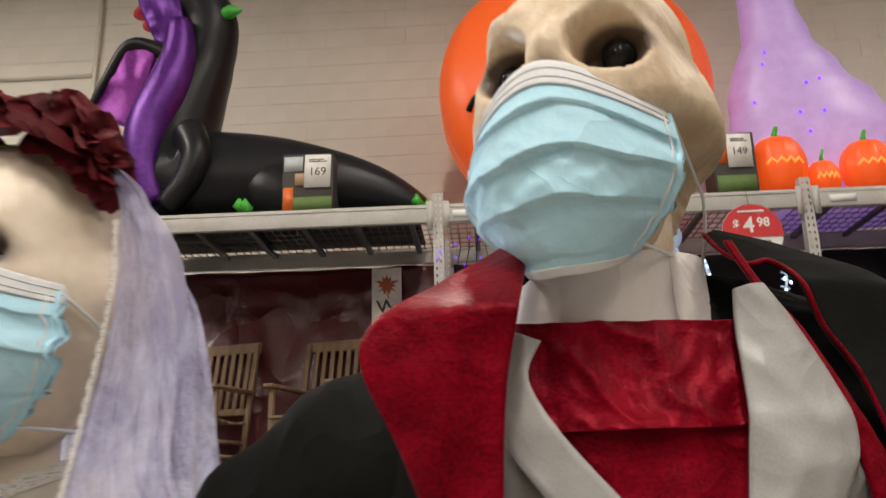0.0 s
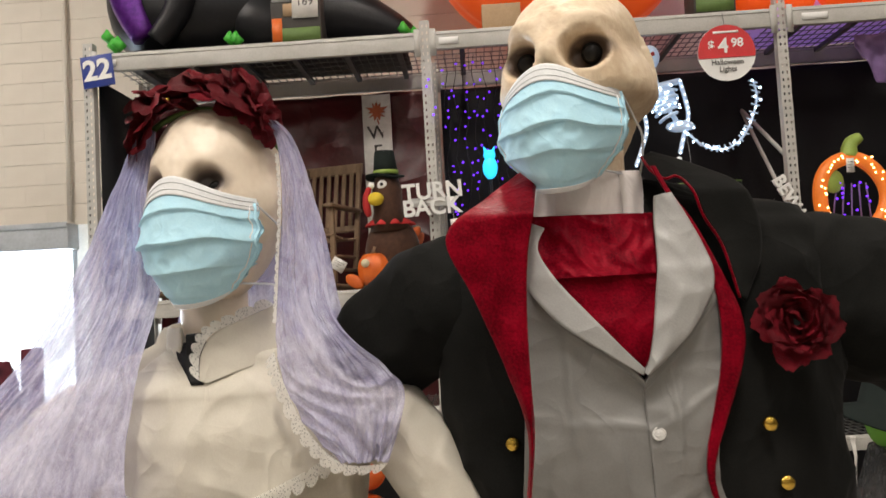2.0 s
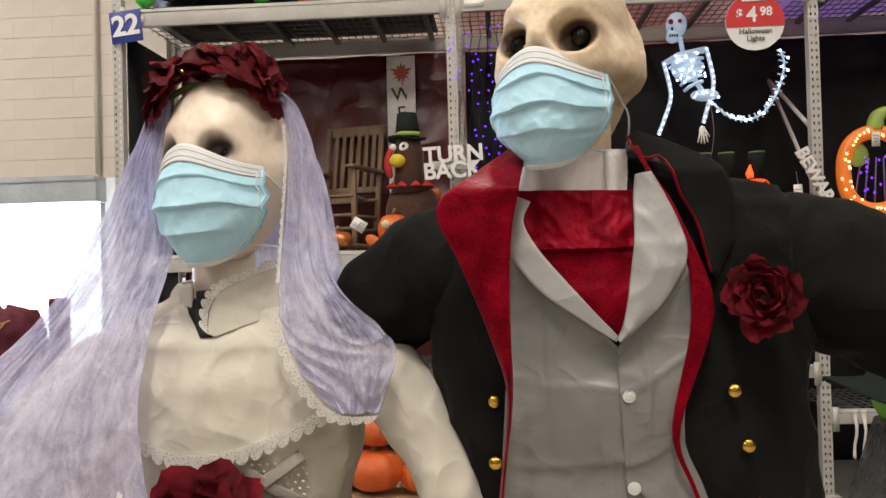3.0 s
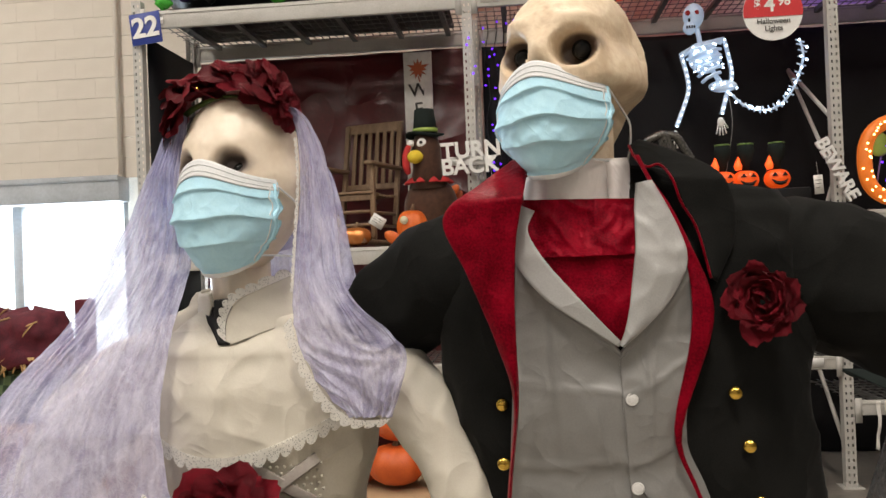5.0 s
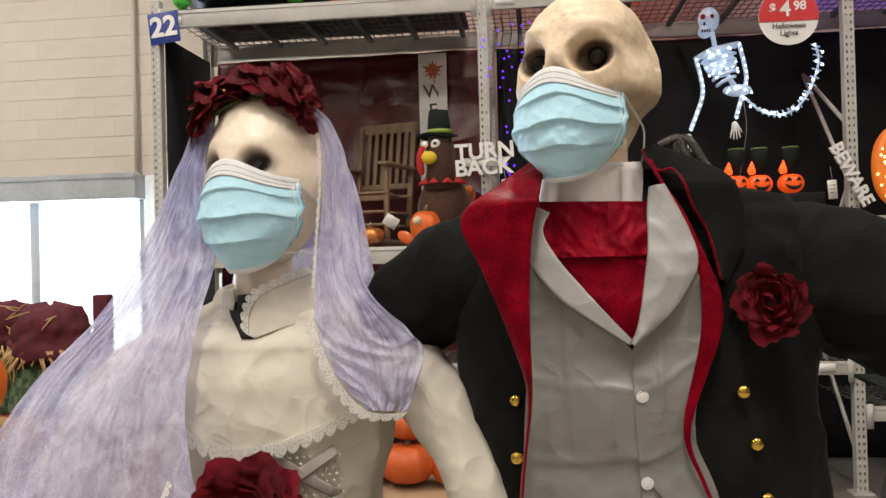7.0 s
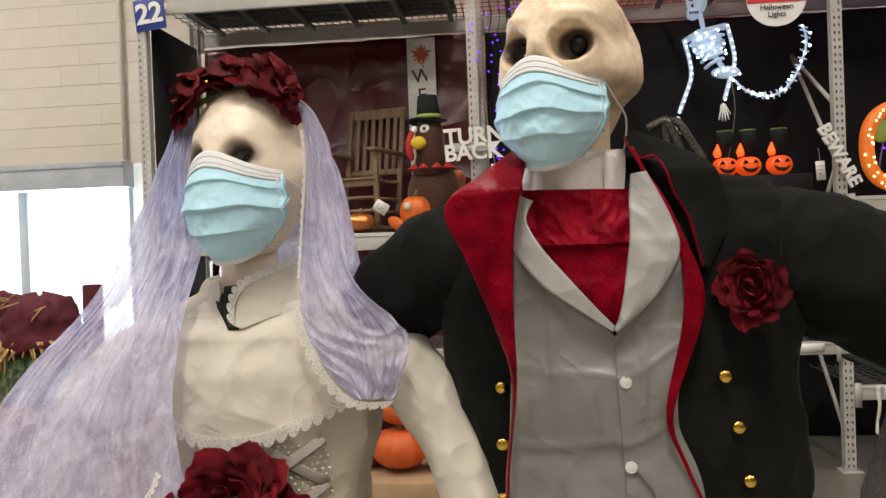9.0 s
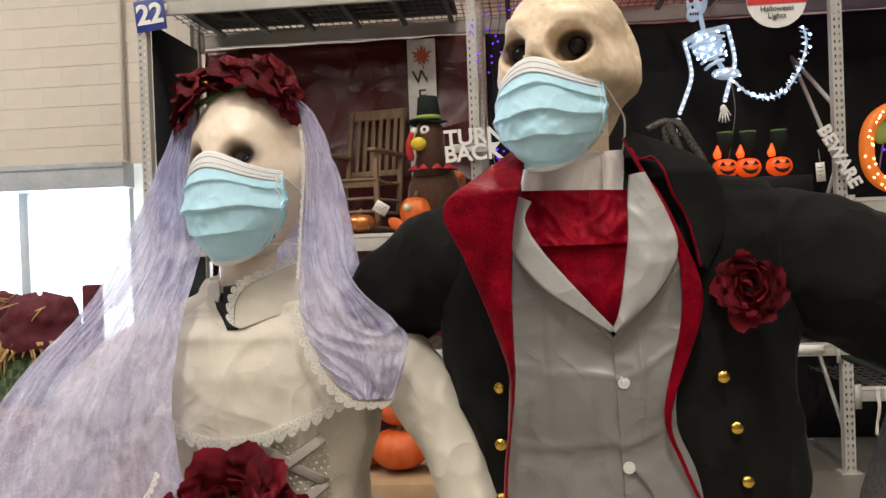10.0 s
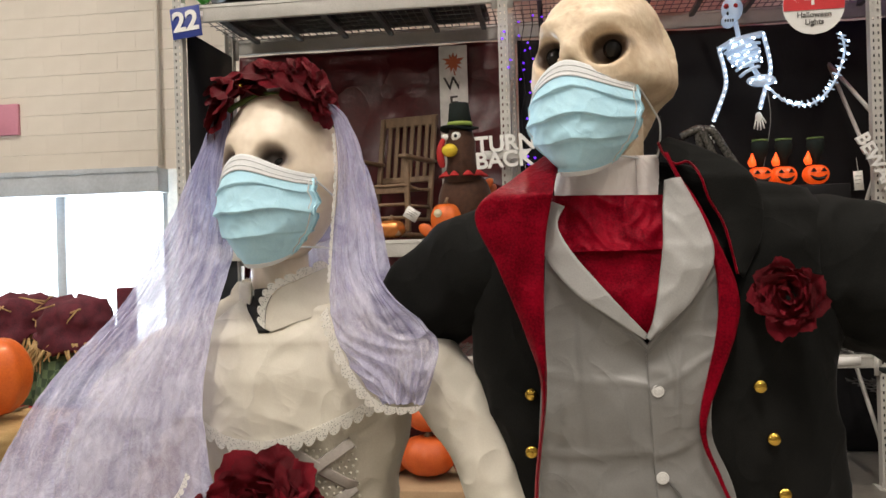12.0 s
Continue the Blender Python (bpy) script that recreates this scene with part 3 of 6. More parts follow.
def face_mask(c, yaw, w, top, bottom, depth, label):
    """A pleated surgical mask: fabric, white bindings at top and bottom, ear loops."""
    turn = Matrix.Rotation(radians(yaw), 3, "Z")
    c = Vector(c)

    tall = top - bottom

    def point(u, v, out=0.0):
        a = abs(u)
        zc = top - tall * v
        peak = 0.20 * tall * math.exp(-(u * 1.9) ** 2) * (1 - v) ** 2.2
        sag = 0.15 * tall * a ** 2.4 * v ** 2 - 0.02 * tall * a * (1 - v)
        ww = w * (0.92 + 0.09 * math.sin(math.pi * min(v * 1.15, 1)) - 0.50 * max(0.0, v - 0.42) ** 1.5 * 2)
        x = ww * math.sin(u * 1.15) / math.sin(1.15)
        d = depth * (0.78 + 0.42 * math.sin(math.pi * min(1.0, 0.12 + v * 0.80)) - 0.26 * v * v)
        y = -d * (math.cos(u * 1.15) - math.cos(1.15)) / (1 - math.cos(1.15)) ** 0.9
        # three knife pleats, broken by creases that run in from the loops
        mid = math.sin(math.pi * min(max((v - 0.10) / 0.84, 0), 1)) ** 0.7
        ph = v * 4.4 + 0.24 * noise.noise((u * 1.7 + c.x * 11, v * 2.2, 4.0)) + 0.10 * u * u
        pl = ph % 1.0
        y -= 0.0095 * pl ** 2.2 * mid * (0.75 + 0.25 * noise.noise((u * 3, v * 3, c.x * 7))) + out
        pinch = max(0.0, a - 0.45) / 0.55
        y += 0.0045 * pinch * math.sin(v * 24 + 3 * noise.noise((u * 2, v * 4, 1.0))) * mid
        y += 0.0045 * (abs(noise.noise((u * 2.6 + c.x * 9, v * 3.4 + u * 1.5, 2.0))) - 0.25) * mid + 0.003 * (abs(noise.noise((u * 6, v * 7 - u * 3, c.x * 5))) - 0.25) * mid
        return c + turn @ Vector((x, y, zc + peak + sag - c.z))

    def band(v0, v1, n, out, thick=0.0012):
        bm, lay = bmesh.new(), []
        for o in (out, out - thick):
            lay.append([[bm.verts.new(point(-1 + 2 * i / 48, v0 + (v1 - v0) * j / n, o)) for i in range(49)] for j in range(n + 1)])
        f, b = lay
        for j in range(n):
            for i in range(48):
                bm.faces.new((f[j][i], f[j][i + 1], f[j + 1][i + 1], f[j + 1][i]))
                bm.faces.new((b[j][i], b[j + 1][i], b[j + 1][i + 1], b[j][i + 1]))
        for j in range(n):
            for i in (0, 48):
                bm.faces.new((f[j][i], f[j + 1][i], b[j + 1][i], b[j][i]))
        for i in range(48):
            for j in (0, n):
                bm.faces.new((f[j][i], f[j][i + 1], b[j][i + 1], b[j][i]))
        return bm
    t = thing("face_mask", c, label, "face mask", group="face masks")
    fabric = part("fabric", band(0.03, 0.97, 110, 0.0), M["mask"], t)
    part("top_binding", band(0.0, 0.125, 8, 0.0016), M["maskwhite"], fabric, "white stitched binding")
    part("bottom_binding", band(0.955, 1.0, 4, 0.0016), M["maskwhite"], fabric, "white stitched binding")
    for v in (0.040, 0.085):
        part("stitch_line", tube(bmesh.new(), [point(-0.97 + 1.94 * k / 60, v, 0.0018) for k in range(61)], 0.0006, n=5), M["stitch"], fabric)
    for s in (-1, 1):
        seam = [point(s * 0.965, 0.05 + 0.9 * k / 14, 0.002) for k in range(15)]
        part("side_seam", tube(bmesh.new(), seam, 0.0022, n=6, flat=0.5), M["mask"], fabric)
        inner = [point(s * 0.90, 0.08 + 0.86 * k / 14, 0.0012) for k in range(15)]
        part("side_seam", tube(bmesh.new(), inner, 0.0009, n=5), M["maskwhite"], fabric)
        a, b = point(s * 0.985, 0.06, 0.001), point(s * 0.985, 0.90, 0.001)
        ear = c + turn @ Vector((s * w * 0.97, 0.070, top - 0.42 * tall - c.z))
        ear2 = c + turn @ Vector((s * w * 0.86, 0.074, top - 0.80 * tall - c.z))
        part("ear_loop", tube(bmesh.new(), curve_points([a, a.lerp(ear, 0.6) + Vector((0, 0, 0.004)), ear, ear2, b.lerp(ear2, 0.5), b], 22), 0.0013, n=6), M["maskwhite"], t, "white elastic ear loop")
    return t


# petals are shared by all roses
def petal_mesh(curl, wide, seed):
    bm = bmesh.new()
    n, m = 9, 9
    g = []
    for i in range(n):
        v = i / (n - 1)
        row = []
        for j in range(m):
            u = 2 * j / (m - 1) - 1
            half = wide * (0.35 + 0.65 * math.sin(math.pi * (0.12 + 0.70 * v)))
            z = v - 0.16 * u * u * v
            y = -curl * v * v * (1.1 if v > 0.7 else 1) + 0.38 * u * u * (1 - 0.5 * v) + 0.20 * noise.noise((u * 2.4 + seed, v * 3.2, seed)) + 0.07 * noise.noise((u * 6 + seed, v * 7, seed))
            row.append(bm.verts.new((half * u, y, z)))
        g.append(row)
    for i in range(n - 1):
        for j in range(m - 1):
            bm.faces.new((g[i][j], g[i][j + 1], g[i + 1][j + 1], g[i + 1][j]))
    return mesh_of("petal", bm, M["petal"])


PETALS = [petal_mesh(0.10, 0.62, 1.0), petal_mesh(0.32, 0.70, 4.0), petal_mesh(0.62, 0.75, 8.0), petal_mesh(0.85, 0.68, 12.0)]


def rose(parent, c, r, facing, layers, rnd, squash=1.0):
    """Petals in rings round an axis; facing is the way the flower looks."""
    base = Vector(facing).to_track_quat("Z", "Y").to_matrix().to_4x4()
    for k, (count, tilt, size, kind) in enumerate(layers):
        for i in range(count):
            a = 360 * (i + 0.5 * (k % 2)) / count + rnd.uniform(-14, 14)
            s = r * size * rnd.uniform(0.88, 1.12)
            m = Matrix.Translation(c) @ base @ Matrix.Diagonal((1, squash, 1, 1)) @ pose(0, 0, 0, 0, 0, a) @ pose(0, -r * 0.145 * (1 + k), -r * 0.32, tilt + rnd.uniform(-9, 9), rnd.uniform(-14, 14), 0) @ Matrix.Diagonal((s, s, s, 1))
            piece("petal", PETALS[kind], parent, m)


FULL_ROSE = [(3, 0, 0.95, 0), (4, 4, 1.0, 3), (5, 8, 1.05, 0), (6, 13, 1.05, 1), (7, 19, 1.02, 0), (7, 26, 0.98, 1)]
LOOSE_ROSE = [(4, 14, 0.7, 1), (5, 40, 1.0, 2), (6, 66, 1.15, 3)]

# groom: dark tailcoat over a silver vest
GC = 1.385
GROWS = [(0.70, 0.475, 0.22, 0.14), (1.15, 0.475, 0.212, 0.135), (1.37, 0.476, 0.213, 0.134), (1.50, 0.458, 0.230, 0.138), (1.62, 0.452, 0.238, 0.140),
         (1.69, 0.454, 0.232, 0.130), (1.735, 0.458, 0.220, 0.108), (1.762, 0.468, 0.185, 0.088), (1.785, 0.435, 0.115, 0.076), (1.81, 0.402, 0.070, 0.066)]
gsurf0 = front_of(GROWS, GC)


def gsurf(x, z):
    return min(gsurf0(x, min(z, 1.70)) + max(0.0, z - 1.70) * 0.25, GC)


GH, GR, GYAW = (0.401, 1.320, 1.907), (0.087, 0.116, 0.119), -24
# brown prop paint, plus the deep sockets' shade put into the bone colour
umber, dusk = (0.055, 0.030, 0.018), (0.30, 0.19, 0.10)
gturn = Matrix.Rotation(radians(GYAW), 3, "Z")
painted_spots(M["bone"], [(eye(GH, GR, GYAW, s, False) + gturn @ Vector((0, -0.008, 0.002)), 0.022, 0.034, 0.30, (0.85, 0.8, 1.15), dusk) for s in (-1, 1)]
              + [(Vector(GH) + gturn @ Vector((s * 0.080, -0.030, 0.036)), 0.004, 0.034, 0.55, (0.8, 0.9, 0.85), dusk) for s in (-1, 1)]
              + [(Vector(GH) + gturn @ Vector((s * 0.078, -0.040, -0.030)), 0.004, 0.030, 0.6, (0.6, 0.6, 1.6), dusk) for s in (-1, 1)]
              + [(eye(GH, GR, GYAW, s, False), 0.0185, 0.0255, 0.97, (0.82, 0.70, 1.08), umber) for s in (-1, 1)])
groom = skull(GH, GR, GYAW, [(0.402, 1.345, 1.70), (0.402, 1.335, 1.78), (0.402, 1.33, 1.86)])
tube(groom, [(0.45, GC, 0.0), (0.45, GC, 0.6), (0.45, GC, 1.2), (0.42, GC, 1.74)], [0.07, 0.07, 0.10, 0.05], n=20)
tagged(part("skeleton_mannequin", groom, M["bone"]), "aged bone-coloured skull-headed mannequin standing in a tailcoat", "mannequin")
for s in (-1, 1):
    tagged(part("glass_eye", ball(bmesh.new(), eye(GH, GR, GYAW, s, False), (0.0118, 0.0118, 0.0118), 20, 14), M["eye"]), "glossy dark glass eye set deep in the skull socket", "eye", group="glass eyes")
face_mask((0.373, 1.268, 1.84), GYAW, 0.0725, 1.890, 1.779, 0.066, "light blue pleated surgical mask on the skull mannequin")

coat = thing("tailcoat", (0.45, GC, 0.7), "black tailcoat with wide red velvet lapels and gold buttons", "coat")
part("coat_body", body_loft(GROWS, GC, 0.70, 1.80, n=120, steps=150, wob=0.03, crease=0.007), M["coat"], coat)


def sleeve(pts, radii, seed):
    P = curve_points(pts, 90)
    rr = []
    for k in range(90):
        s = k / 89 * (len(radii) - 1)
        i = min(int(s), len(radii) - 2)
        rr.append(radii[i] + (radii[i + 1] - radii[i]) * (s - i))
    bm = tube(bmesh.new(), P, rr, n=44)
    for v in bm.verts:
        v.co += 0.007 * (ridges(v.co, 10.0, seed) - 0.4) * Vector((0, -1, 0.3)) + 0.007 * noise.noise_vector(v.co * 9 + Vector((seed, 0, 0))) + 0.007 * noise.noise_vector(Vector((v.co.x * 30, v.co.y * 12, v.co.z * 18)))
    return bm


part("sleeve", sleeve([(0.29, 1.38, 1.675), (0.21, 1.39, 1.660), (0.13, 1.41, 1.605), (0.03, 1.44, 1.50), (-0.06, 1.46, 1.36), (-0.10, 1.44, 1.2)], [0.080, 0.080, 0.072, 0.066, 0.062, 0.06], 1.0), M["coat"], coat)
part("sleeve", sleeve([(0.61, 1.385, 1.682), (0.69, 1.38, 1.662), (0.80, 1.36, 1.615), (0.95, 1.32, 1.53), (1.06, 1.27, 1.45)], [0.072, 0.092, 0.094, 0.086, 0.075], 4.0), M["coat"], coat)
# wide velvet lapel, turned outward, and the plain one opposite with its red lining
part("lapel", sheet([(0.330, 1.814), (0.283, 1.778), (0.240, 1.738), (0.266, 1.672), (0.296, 1.593), (0.312, 1.525), (0.300, 1.405), (0.298, 1.25)],
                    [(0.338, 1.790), (0.330, 1.752), (0.322, 1.710), (0.318, 1.650), (0.318, 1.590), (0.318, 1.525), (0.305, 1.405), (0.304, 1.25)], lambda x, z: min(gsurf(x, z) - 0.006, 1.214 + 0.10 * max(0, 1.52 - z) + 1.05 * max(0, z - 1.757)),
                    off=lambda f, v: 0.007 * math.sin(3.0 * f), thick=0.004, n=80, m=24, wrinkle=0.002, wscale=24, seed=2.0, ridge=0.004, rscale=12.0), M["velvet"], coat, "wide dark red velvet lapel")
part("collar", sheet([(0.335, 1.806), (0.297, 1.780), (0.264, 1.750), (0.250, 1.726)], [(0.370, 1.820), (0.342, 1.792), (0.300, 1.760), (0.258, 1.730)], lambda x, z: gsurf(x, z) + 0.012, off=0.02, thick=0.006, n=16, m=6), M["coat"], coat)
part("lapel", sheet([(0.463, 1.806), (0.476, 1.776), (0.494, 1.742), (0.508, 1.700), (0.515, 1.650), (0.511, 1.590), (0.490, 1.49), (0.508, 1.43), (0.53, 1.38)],
                    [(0.468, 1.806), (0.481, 1.776), (0.501, 1.741), (0.520, 1.694), (0.537, 1.645), (0.534, 1.595), (0.498, 1.49), (0.513, 1.43), (0.534, 1.38)], gsurf,
                    off=0.025, thick=0.004, n=40, m=5, wrinkle=0.002, wscale=20, seed=5.0), M["velvet"], coat, "narrow dark red velvet edge")
PIPE = [(0.462, 1.822), (0.467, 1.803), (0.478, 1.792), (0.493, 1.794), (0.503, 1.775), (0.512, 1.748), (0.528, 1.715), (0.539, 1.660)]


def collar_surf(x, z):
    return min(gsurf(x, min(z, 1.74)) - 0.020, 1.30) + 1.1 * max(0.0, z - 1.775)


black_collar = part("collar", sheet(PIPE, [(0.478, 1.832), (0.505, 1.820), (0.532, 1.806), (0.556, 1.790), (0.570, 1.768), (0.578, 1.738), (0.572, 1.700), (0.549, 1.655)], collar_surf,
                     off=lambda f, v: 0.005 * math.sin(3.1 * f) - 0.012 * f, thick=0.005, n=40, m=14, wrinkle=0.003, wscale=18, seed=9.0), M["coat"], coat, "black folded coat collar")
part("piping", tube(bmesh.new(), curve_points([(x, collar_surf(x, z) - 0.001, z) for x, z in PIPE], 40), 0.0016, n=6), M["velvet"], black_collar, "thin red piping")


def stud(c, r, material, parent, rim=False):
    bm = ball(bmesh.new(), c, (r, r * (0.55 if not rim else 0.3), r), 16, 10)
    if rim:
        ringp = [Vector(c) + Vector((r * 1.02 * math.cos(a), 0.0, r * 1.02 * math.sin(a))) for a in (2 * math.pi * k / 16 for k in range(17))]
        tube(bm, ringp, r * 0.22, n=6, caps=False)
    if rim:
        for a, b in ((-1, -1), (-1, 1), (1, -1), (1, 1)):
            ball(bm, Vector(c) + Vector((a * r * 0.28, -r * 0.27, b * r * 0.28)), (r * 0.14, r * 0.05, r * 0.14), 8, 5)
    return part("button", bm, material, parent, "domed gold button" if not rim else "small white button")


for x, y, z in ((0.562, 1.246, 1.529), (0.577, 1.252, 1.467), (0.590, 1.262, 1.400), (0.298, 1.275, 1.516), (0.297, 1.272, 1.446), (0.296, 1.272, 1.378)):
    stud((x, min(y, gsurf(x, z)) - 0.004, z), 0.0080, M["gold"], coat)


def pressed(f, v):
    """Packing folds across the cloth and the soft billow between them."""
    y = 0.0
    for at in (0.14, 0.40, 0.60, 0.82):
        y -= 0.0028 * math.exp(-((v - at - 0.012 * math.sin(5 * f)) / 0.010) ** 2)
    return y - 0.0045 * math.sin(v * 15.7 + 0.7) - 0.003 * math.exp(-((f - 0.30 - 0.25 * v) / 0.035) ** 2) * math.sin(math.pi * min(v * 1.6, 1))


vest = thing("waistcoat", (0.43, 1.25, 0.9), "silver-grey satin waistcoat with white buttons under the tailcoat", "waistcoat")
part("vest_front", sheet([(0.322, 1.715), (0.318, 1.65), (0.312, 1.55), (0.305, 1.45), (0.30, 1.35), (0.30, 1.05)], [(0.436, 1.58), (0.437, 1.565), (0.438, 1.53), (0.442, 1.45), (0.445, 1.38), (0.45, 1.05)], gsurf, off=0.012, thick=0.003, n=80, m=36, wrinkle=0.0018, wscale=20, seed=11.0, ridge=0.0028, rscale=10.0, folds=pressed), M["grey"], vest)
part("vest_front", sheet([(0.434, 1.58), (0.434, 1.565), (0.435, 1.53), (0.439, 1.45), (0.442, 1.38), (0.447, 1.05)], [(0.512, 1.70), (0.520, 1.64), (0.515, 1.57), (0.505, 1.48), (0.535, 1.37), (0.54, 1.05)], gsurf, off=0.0150, thick=0.003, n=80, m=36, wrinkle=0.0018, wscale=20, seed=14.0, ridge=0.0028, rscale=10.0, folds=pressed), M["grey"], vest)
part("vest_lapel", sheet([(0.330, 1.752), (0.318, 1.728), (0.318, 1.690), (0.350, 1.645), (0.398, 1.610), (0.432, 1.587)], [(0.345, 1.745), (0.336, 1.722), (0.352, 1.690), (0.380, 1.655), (0.412, 1.618), (0.436, 1.592)], gsurf, off=0.026, thick=0.004, n=30, m=8, wrinkle=0.002, wscale=22), M["greylight"], vest, "pale satin lapel")
part("vest_lapel", sheet([(0.462, 1.772), (0.458, 1.740), (0.456, 1.700), (0.449, 1.650), (0.441, 1.610), (0.433, 1.590)], [(0.480, 1.775), (0.505, 1.720), (0.512, 1.680), (0.492, 1.640), (0.462, 1.608), (0.437, 1.586)], gsurf, off=lambda f, v: 0.026 + 0.006 * math.sin(3 * f), thick=0.004, n=44, m=22, wrinkle=0.002, wscale=22, ridge=0.005, rscale=12.0), M["greylight"], vest, "pale satin lapel")
for x, z in ((0.445, 1.527), (0.448, 1.426), (0.450, 1.325)):
    stud((x, gsurf(x, z) - 0.0205, z), 0.0060, M["pearl"], vest, True)
chain = tagged(part("watch_chain", tube(bmesh.new(), curve_points([(0.452, gsurf(0.452, 1.42) - 0.018, 1.424), (0.462, gsurf(0.462, 1.41) - 0.02, 1.412), (0.474, gsurf(0.474, 1.395) - 0.02, 1.392), (0.482, gsurf(0.48, 1.36) - 0.02, 1.36)], 20), 0.0014, n=6), M["zinc"]), "thin silver watch chain hanging from a vest button", "chain")
cravat = thing("cravat", (0.40, 1.25, 1.6), "shiny dark red velvet cravat filling the shirt front", "cravat")
part("upper_fold", sheet([(0.326, 1.760), (0.327, 1.735), (0.340, 1.702), (0.352, 1.690)], [(0.468, 1.755), (0.470, 1.735), (0.466, 1.702), (0.462, 1.690)], gsurf, off=lambda f, v: 0.009 + 0.008 * v * math.sin(math.pi * min(1.0, 0.1 + f)), thick=0.004, n=40, m=60, wrinkle=0.0025, wscale=38, seed=3.0, ridge=0.0050, rscale=24.0), M["velvet"], cravat)
part("lower_fold", sheet([(0.338, 1.702), (0.362, 1.662), (0.404, 1.616), (0.430, 1.586)], [(0.472, 1.700), (0.460, 1.66), (0.447, 1.62), (0.439, 1.586)], gsurf, off=0.008, thick=0.004, n=40, m=40, wrinkle=0.002, wscale=26, seed=6.0, ridge=0.003, rscale=14.0), M["velvet"], cravat)


def band_collar(cx, cy, r0, r1, z0, z1, gap, seed, flare=0.0, slit=-90):
    bm, lay = bmesh.new(), []
    for o in (0.0, 0.003):
        g = []
        for j in range(9):
            v = j / 8
            row = []
            for i in range(49):
                a = radians(slit + gap + (360 - 2 * gap) * i / 48)
                r = r0 + (r1 - r0) * v + flare * v * v - o
                w = 0.0025 * noise.noise((math.cos(a) * 3 + seed, math.sin(a) * 3, v * 4))
                row.append(bm.verts.new((cx + (r + w) * math.cos(a), cy + (r + w) * math.sin(a), z0 + (z1 - z0) * v + 0.003 * math.sin(a * 2 + seed))))
            g.append(row)
        lay.append(g)
    f, b = lay
    for g in lay:
        for j in range(8):
            for i in range(48):
                bm.faces.new((g[j][i], g[j][i + 1], g[j + 1][i + 1], g[j + 1][i]))
    for i in range(48):
        for j in (0, 8):
            bm.faces.new((f[j][i], f[j][i + 1], b[j][i + 1], b[j][i]))
    for j in range(8):
        for i in (0, 48):
            bm.faces.new((f[j][i], f[j + 1][i], b[j + 1][i], b[j][i]))
    return bm


scollar = thing("shirt_collar", (0.40, 1.33, 1.74), "white stand-up shirt collar round the mannequin's neck", "collar")
part("collar_band", band_collar(0.400, 1.335, 0.073, 0.066, 1.728, 1.808, 0.6, 1.0, slit=-62), M["shirt"], scollar)
rnd = random.Random(5)
bout = thing("rose_boutonniere", (0.593, 1.235, 1.632), "large dark red fabric rose pinned on the tailcoat", "fabric rose")
rose(bout, Vector((0.594, 1.232, 1.633)), 0.0262, (-0.42, -1, 0.12), FULL_ROSE, rnd, 1.12)

# bride: cream dress, lavender veil, red flower crown
BC = 1.405
BROWS = [(0.70, -0.03, 0.26, 0.22), (1.20, -0.03, 0.138, 0.125), (1.36, -0.03, 0.128, 0.115), (1.46, -0.03, 0.148, 0.125), (1.53, -0.035, 0.172, 0.125), (1.58, -0.04, 0.178, 0.110), (1.62, -0.045, 0.135, 0.088), (1.645, -0.05, 0.075, 0.070), (1.68, -0.05, 0.058, 0.055)]
bsurf0 = front_of(BROWS, BC)


def bsurf(x, z):
    return min(bsurf0(x, z), BC - 0.01)


BH, BR, BYAW = (-0.029, 1.345, 1.806), (0.079, 0.098, 0.118), -16
bturn = Matrix.Rotation(radians(BYAW), 3, "Z")
# socket shade put into the skin colour; the temples are stained brown
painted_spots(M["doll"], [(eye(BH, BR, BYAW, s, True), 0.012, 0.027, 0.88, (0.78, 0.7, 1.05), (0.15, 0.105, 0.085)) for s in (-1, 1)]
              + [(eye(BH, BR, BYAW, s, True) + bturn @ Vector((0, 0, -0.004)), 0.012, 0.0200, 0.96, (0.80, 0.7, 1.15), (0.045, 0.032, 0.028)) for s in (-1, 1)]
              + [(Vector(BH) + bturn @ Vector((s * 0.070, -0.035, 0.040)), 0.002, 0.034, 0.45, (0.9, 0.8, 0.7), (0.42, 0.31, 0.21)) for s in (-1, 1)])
bride = skull(BH, BR, BYAW, [(-0.05, 1.37, 1.56), (-0.05, 1.365, 1.66), (-0.05, 1.36, 1.76)], doll=True)
tube(bride, [(-0.04, BC, 0.0), (-0.04, BC, 0.6), (-0.04, BC, 1.2), (-0.05, BC - 0.02, 1.58)], [0.06, 0.06, 0.08, 0.04], n=20)
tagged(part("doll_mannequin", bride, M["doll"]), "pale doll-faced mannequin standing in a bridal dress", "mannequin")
for s in (-1, 1):
    e = eye(BH, BR, BYAW, s, True)
    tagged(part("glass_eye", ball(bmesh.new(), e + Matrix.Rotation(radians(BYAW), 3, "Z") @ Vector((0.003, 0.006, -0.008)), (0.0085, 0.0085, 0.0075), 18, 12), M["eye"]), "small dark glass eye in a shadowed socket", "eye", group="glass eyes")
face_mask((-0.039, 1.304, 1.75), -18, 0.077, 1.801, 1.680, 0.066, "light blue pleated surgical mask on the bride mannequin")

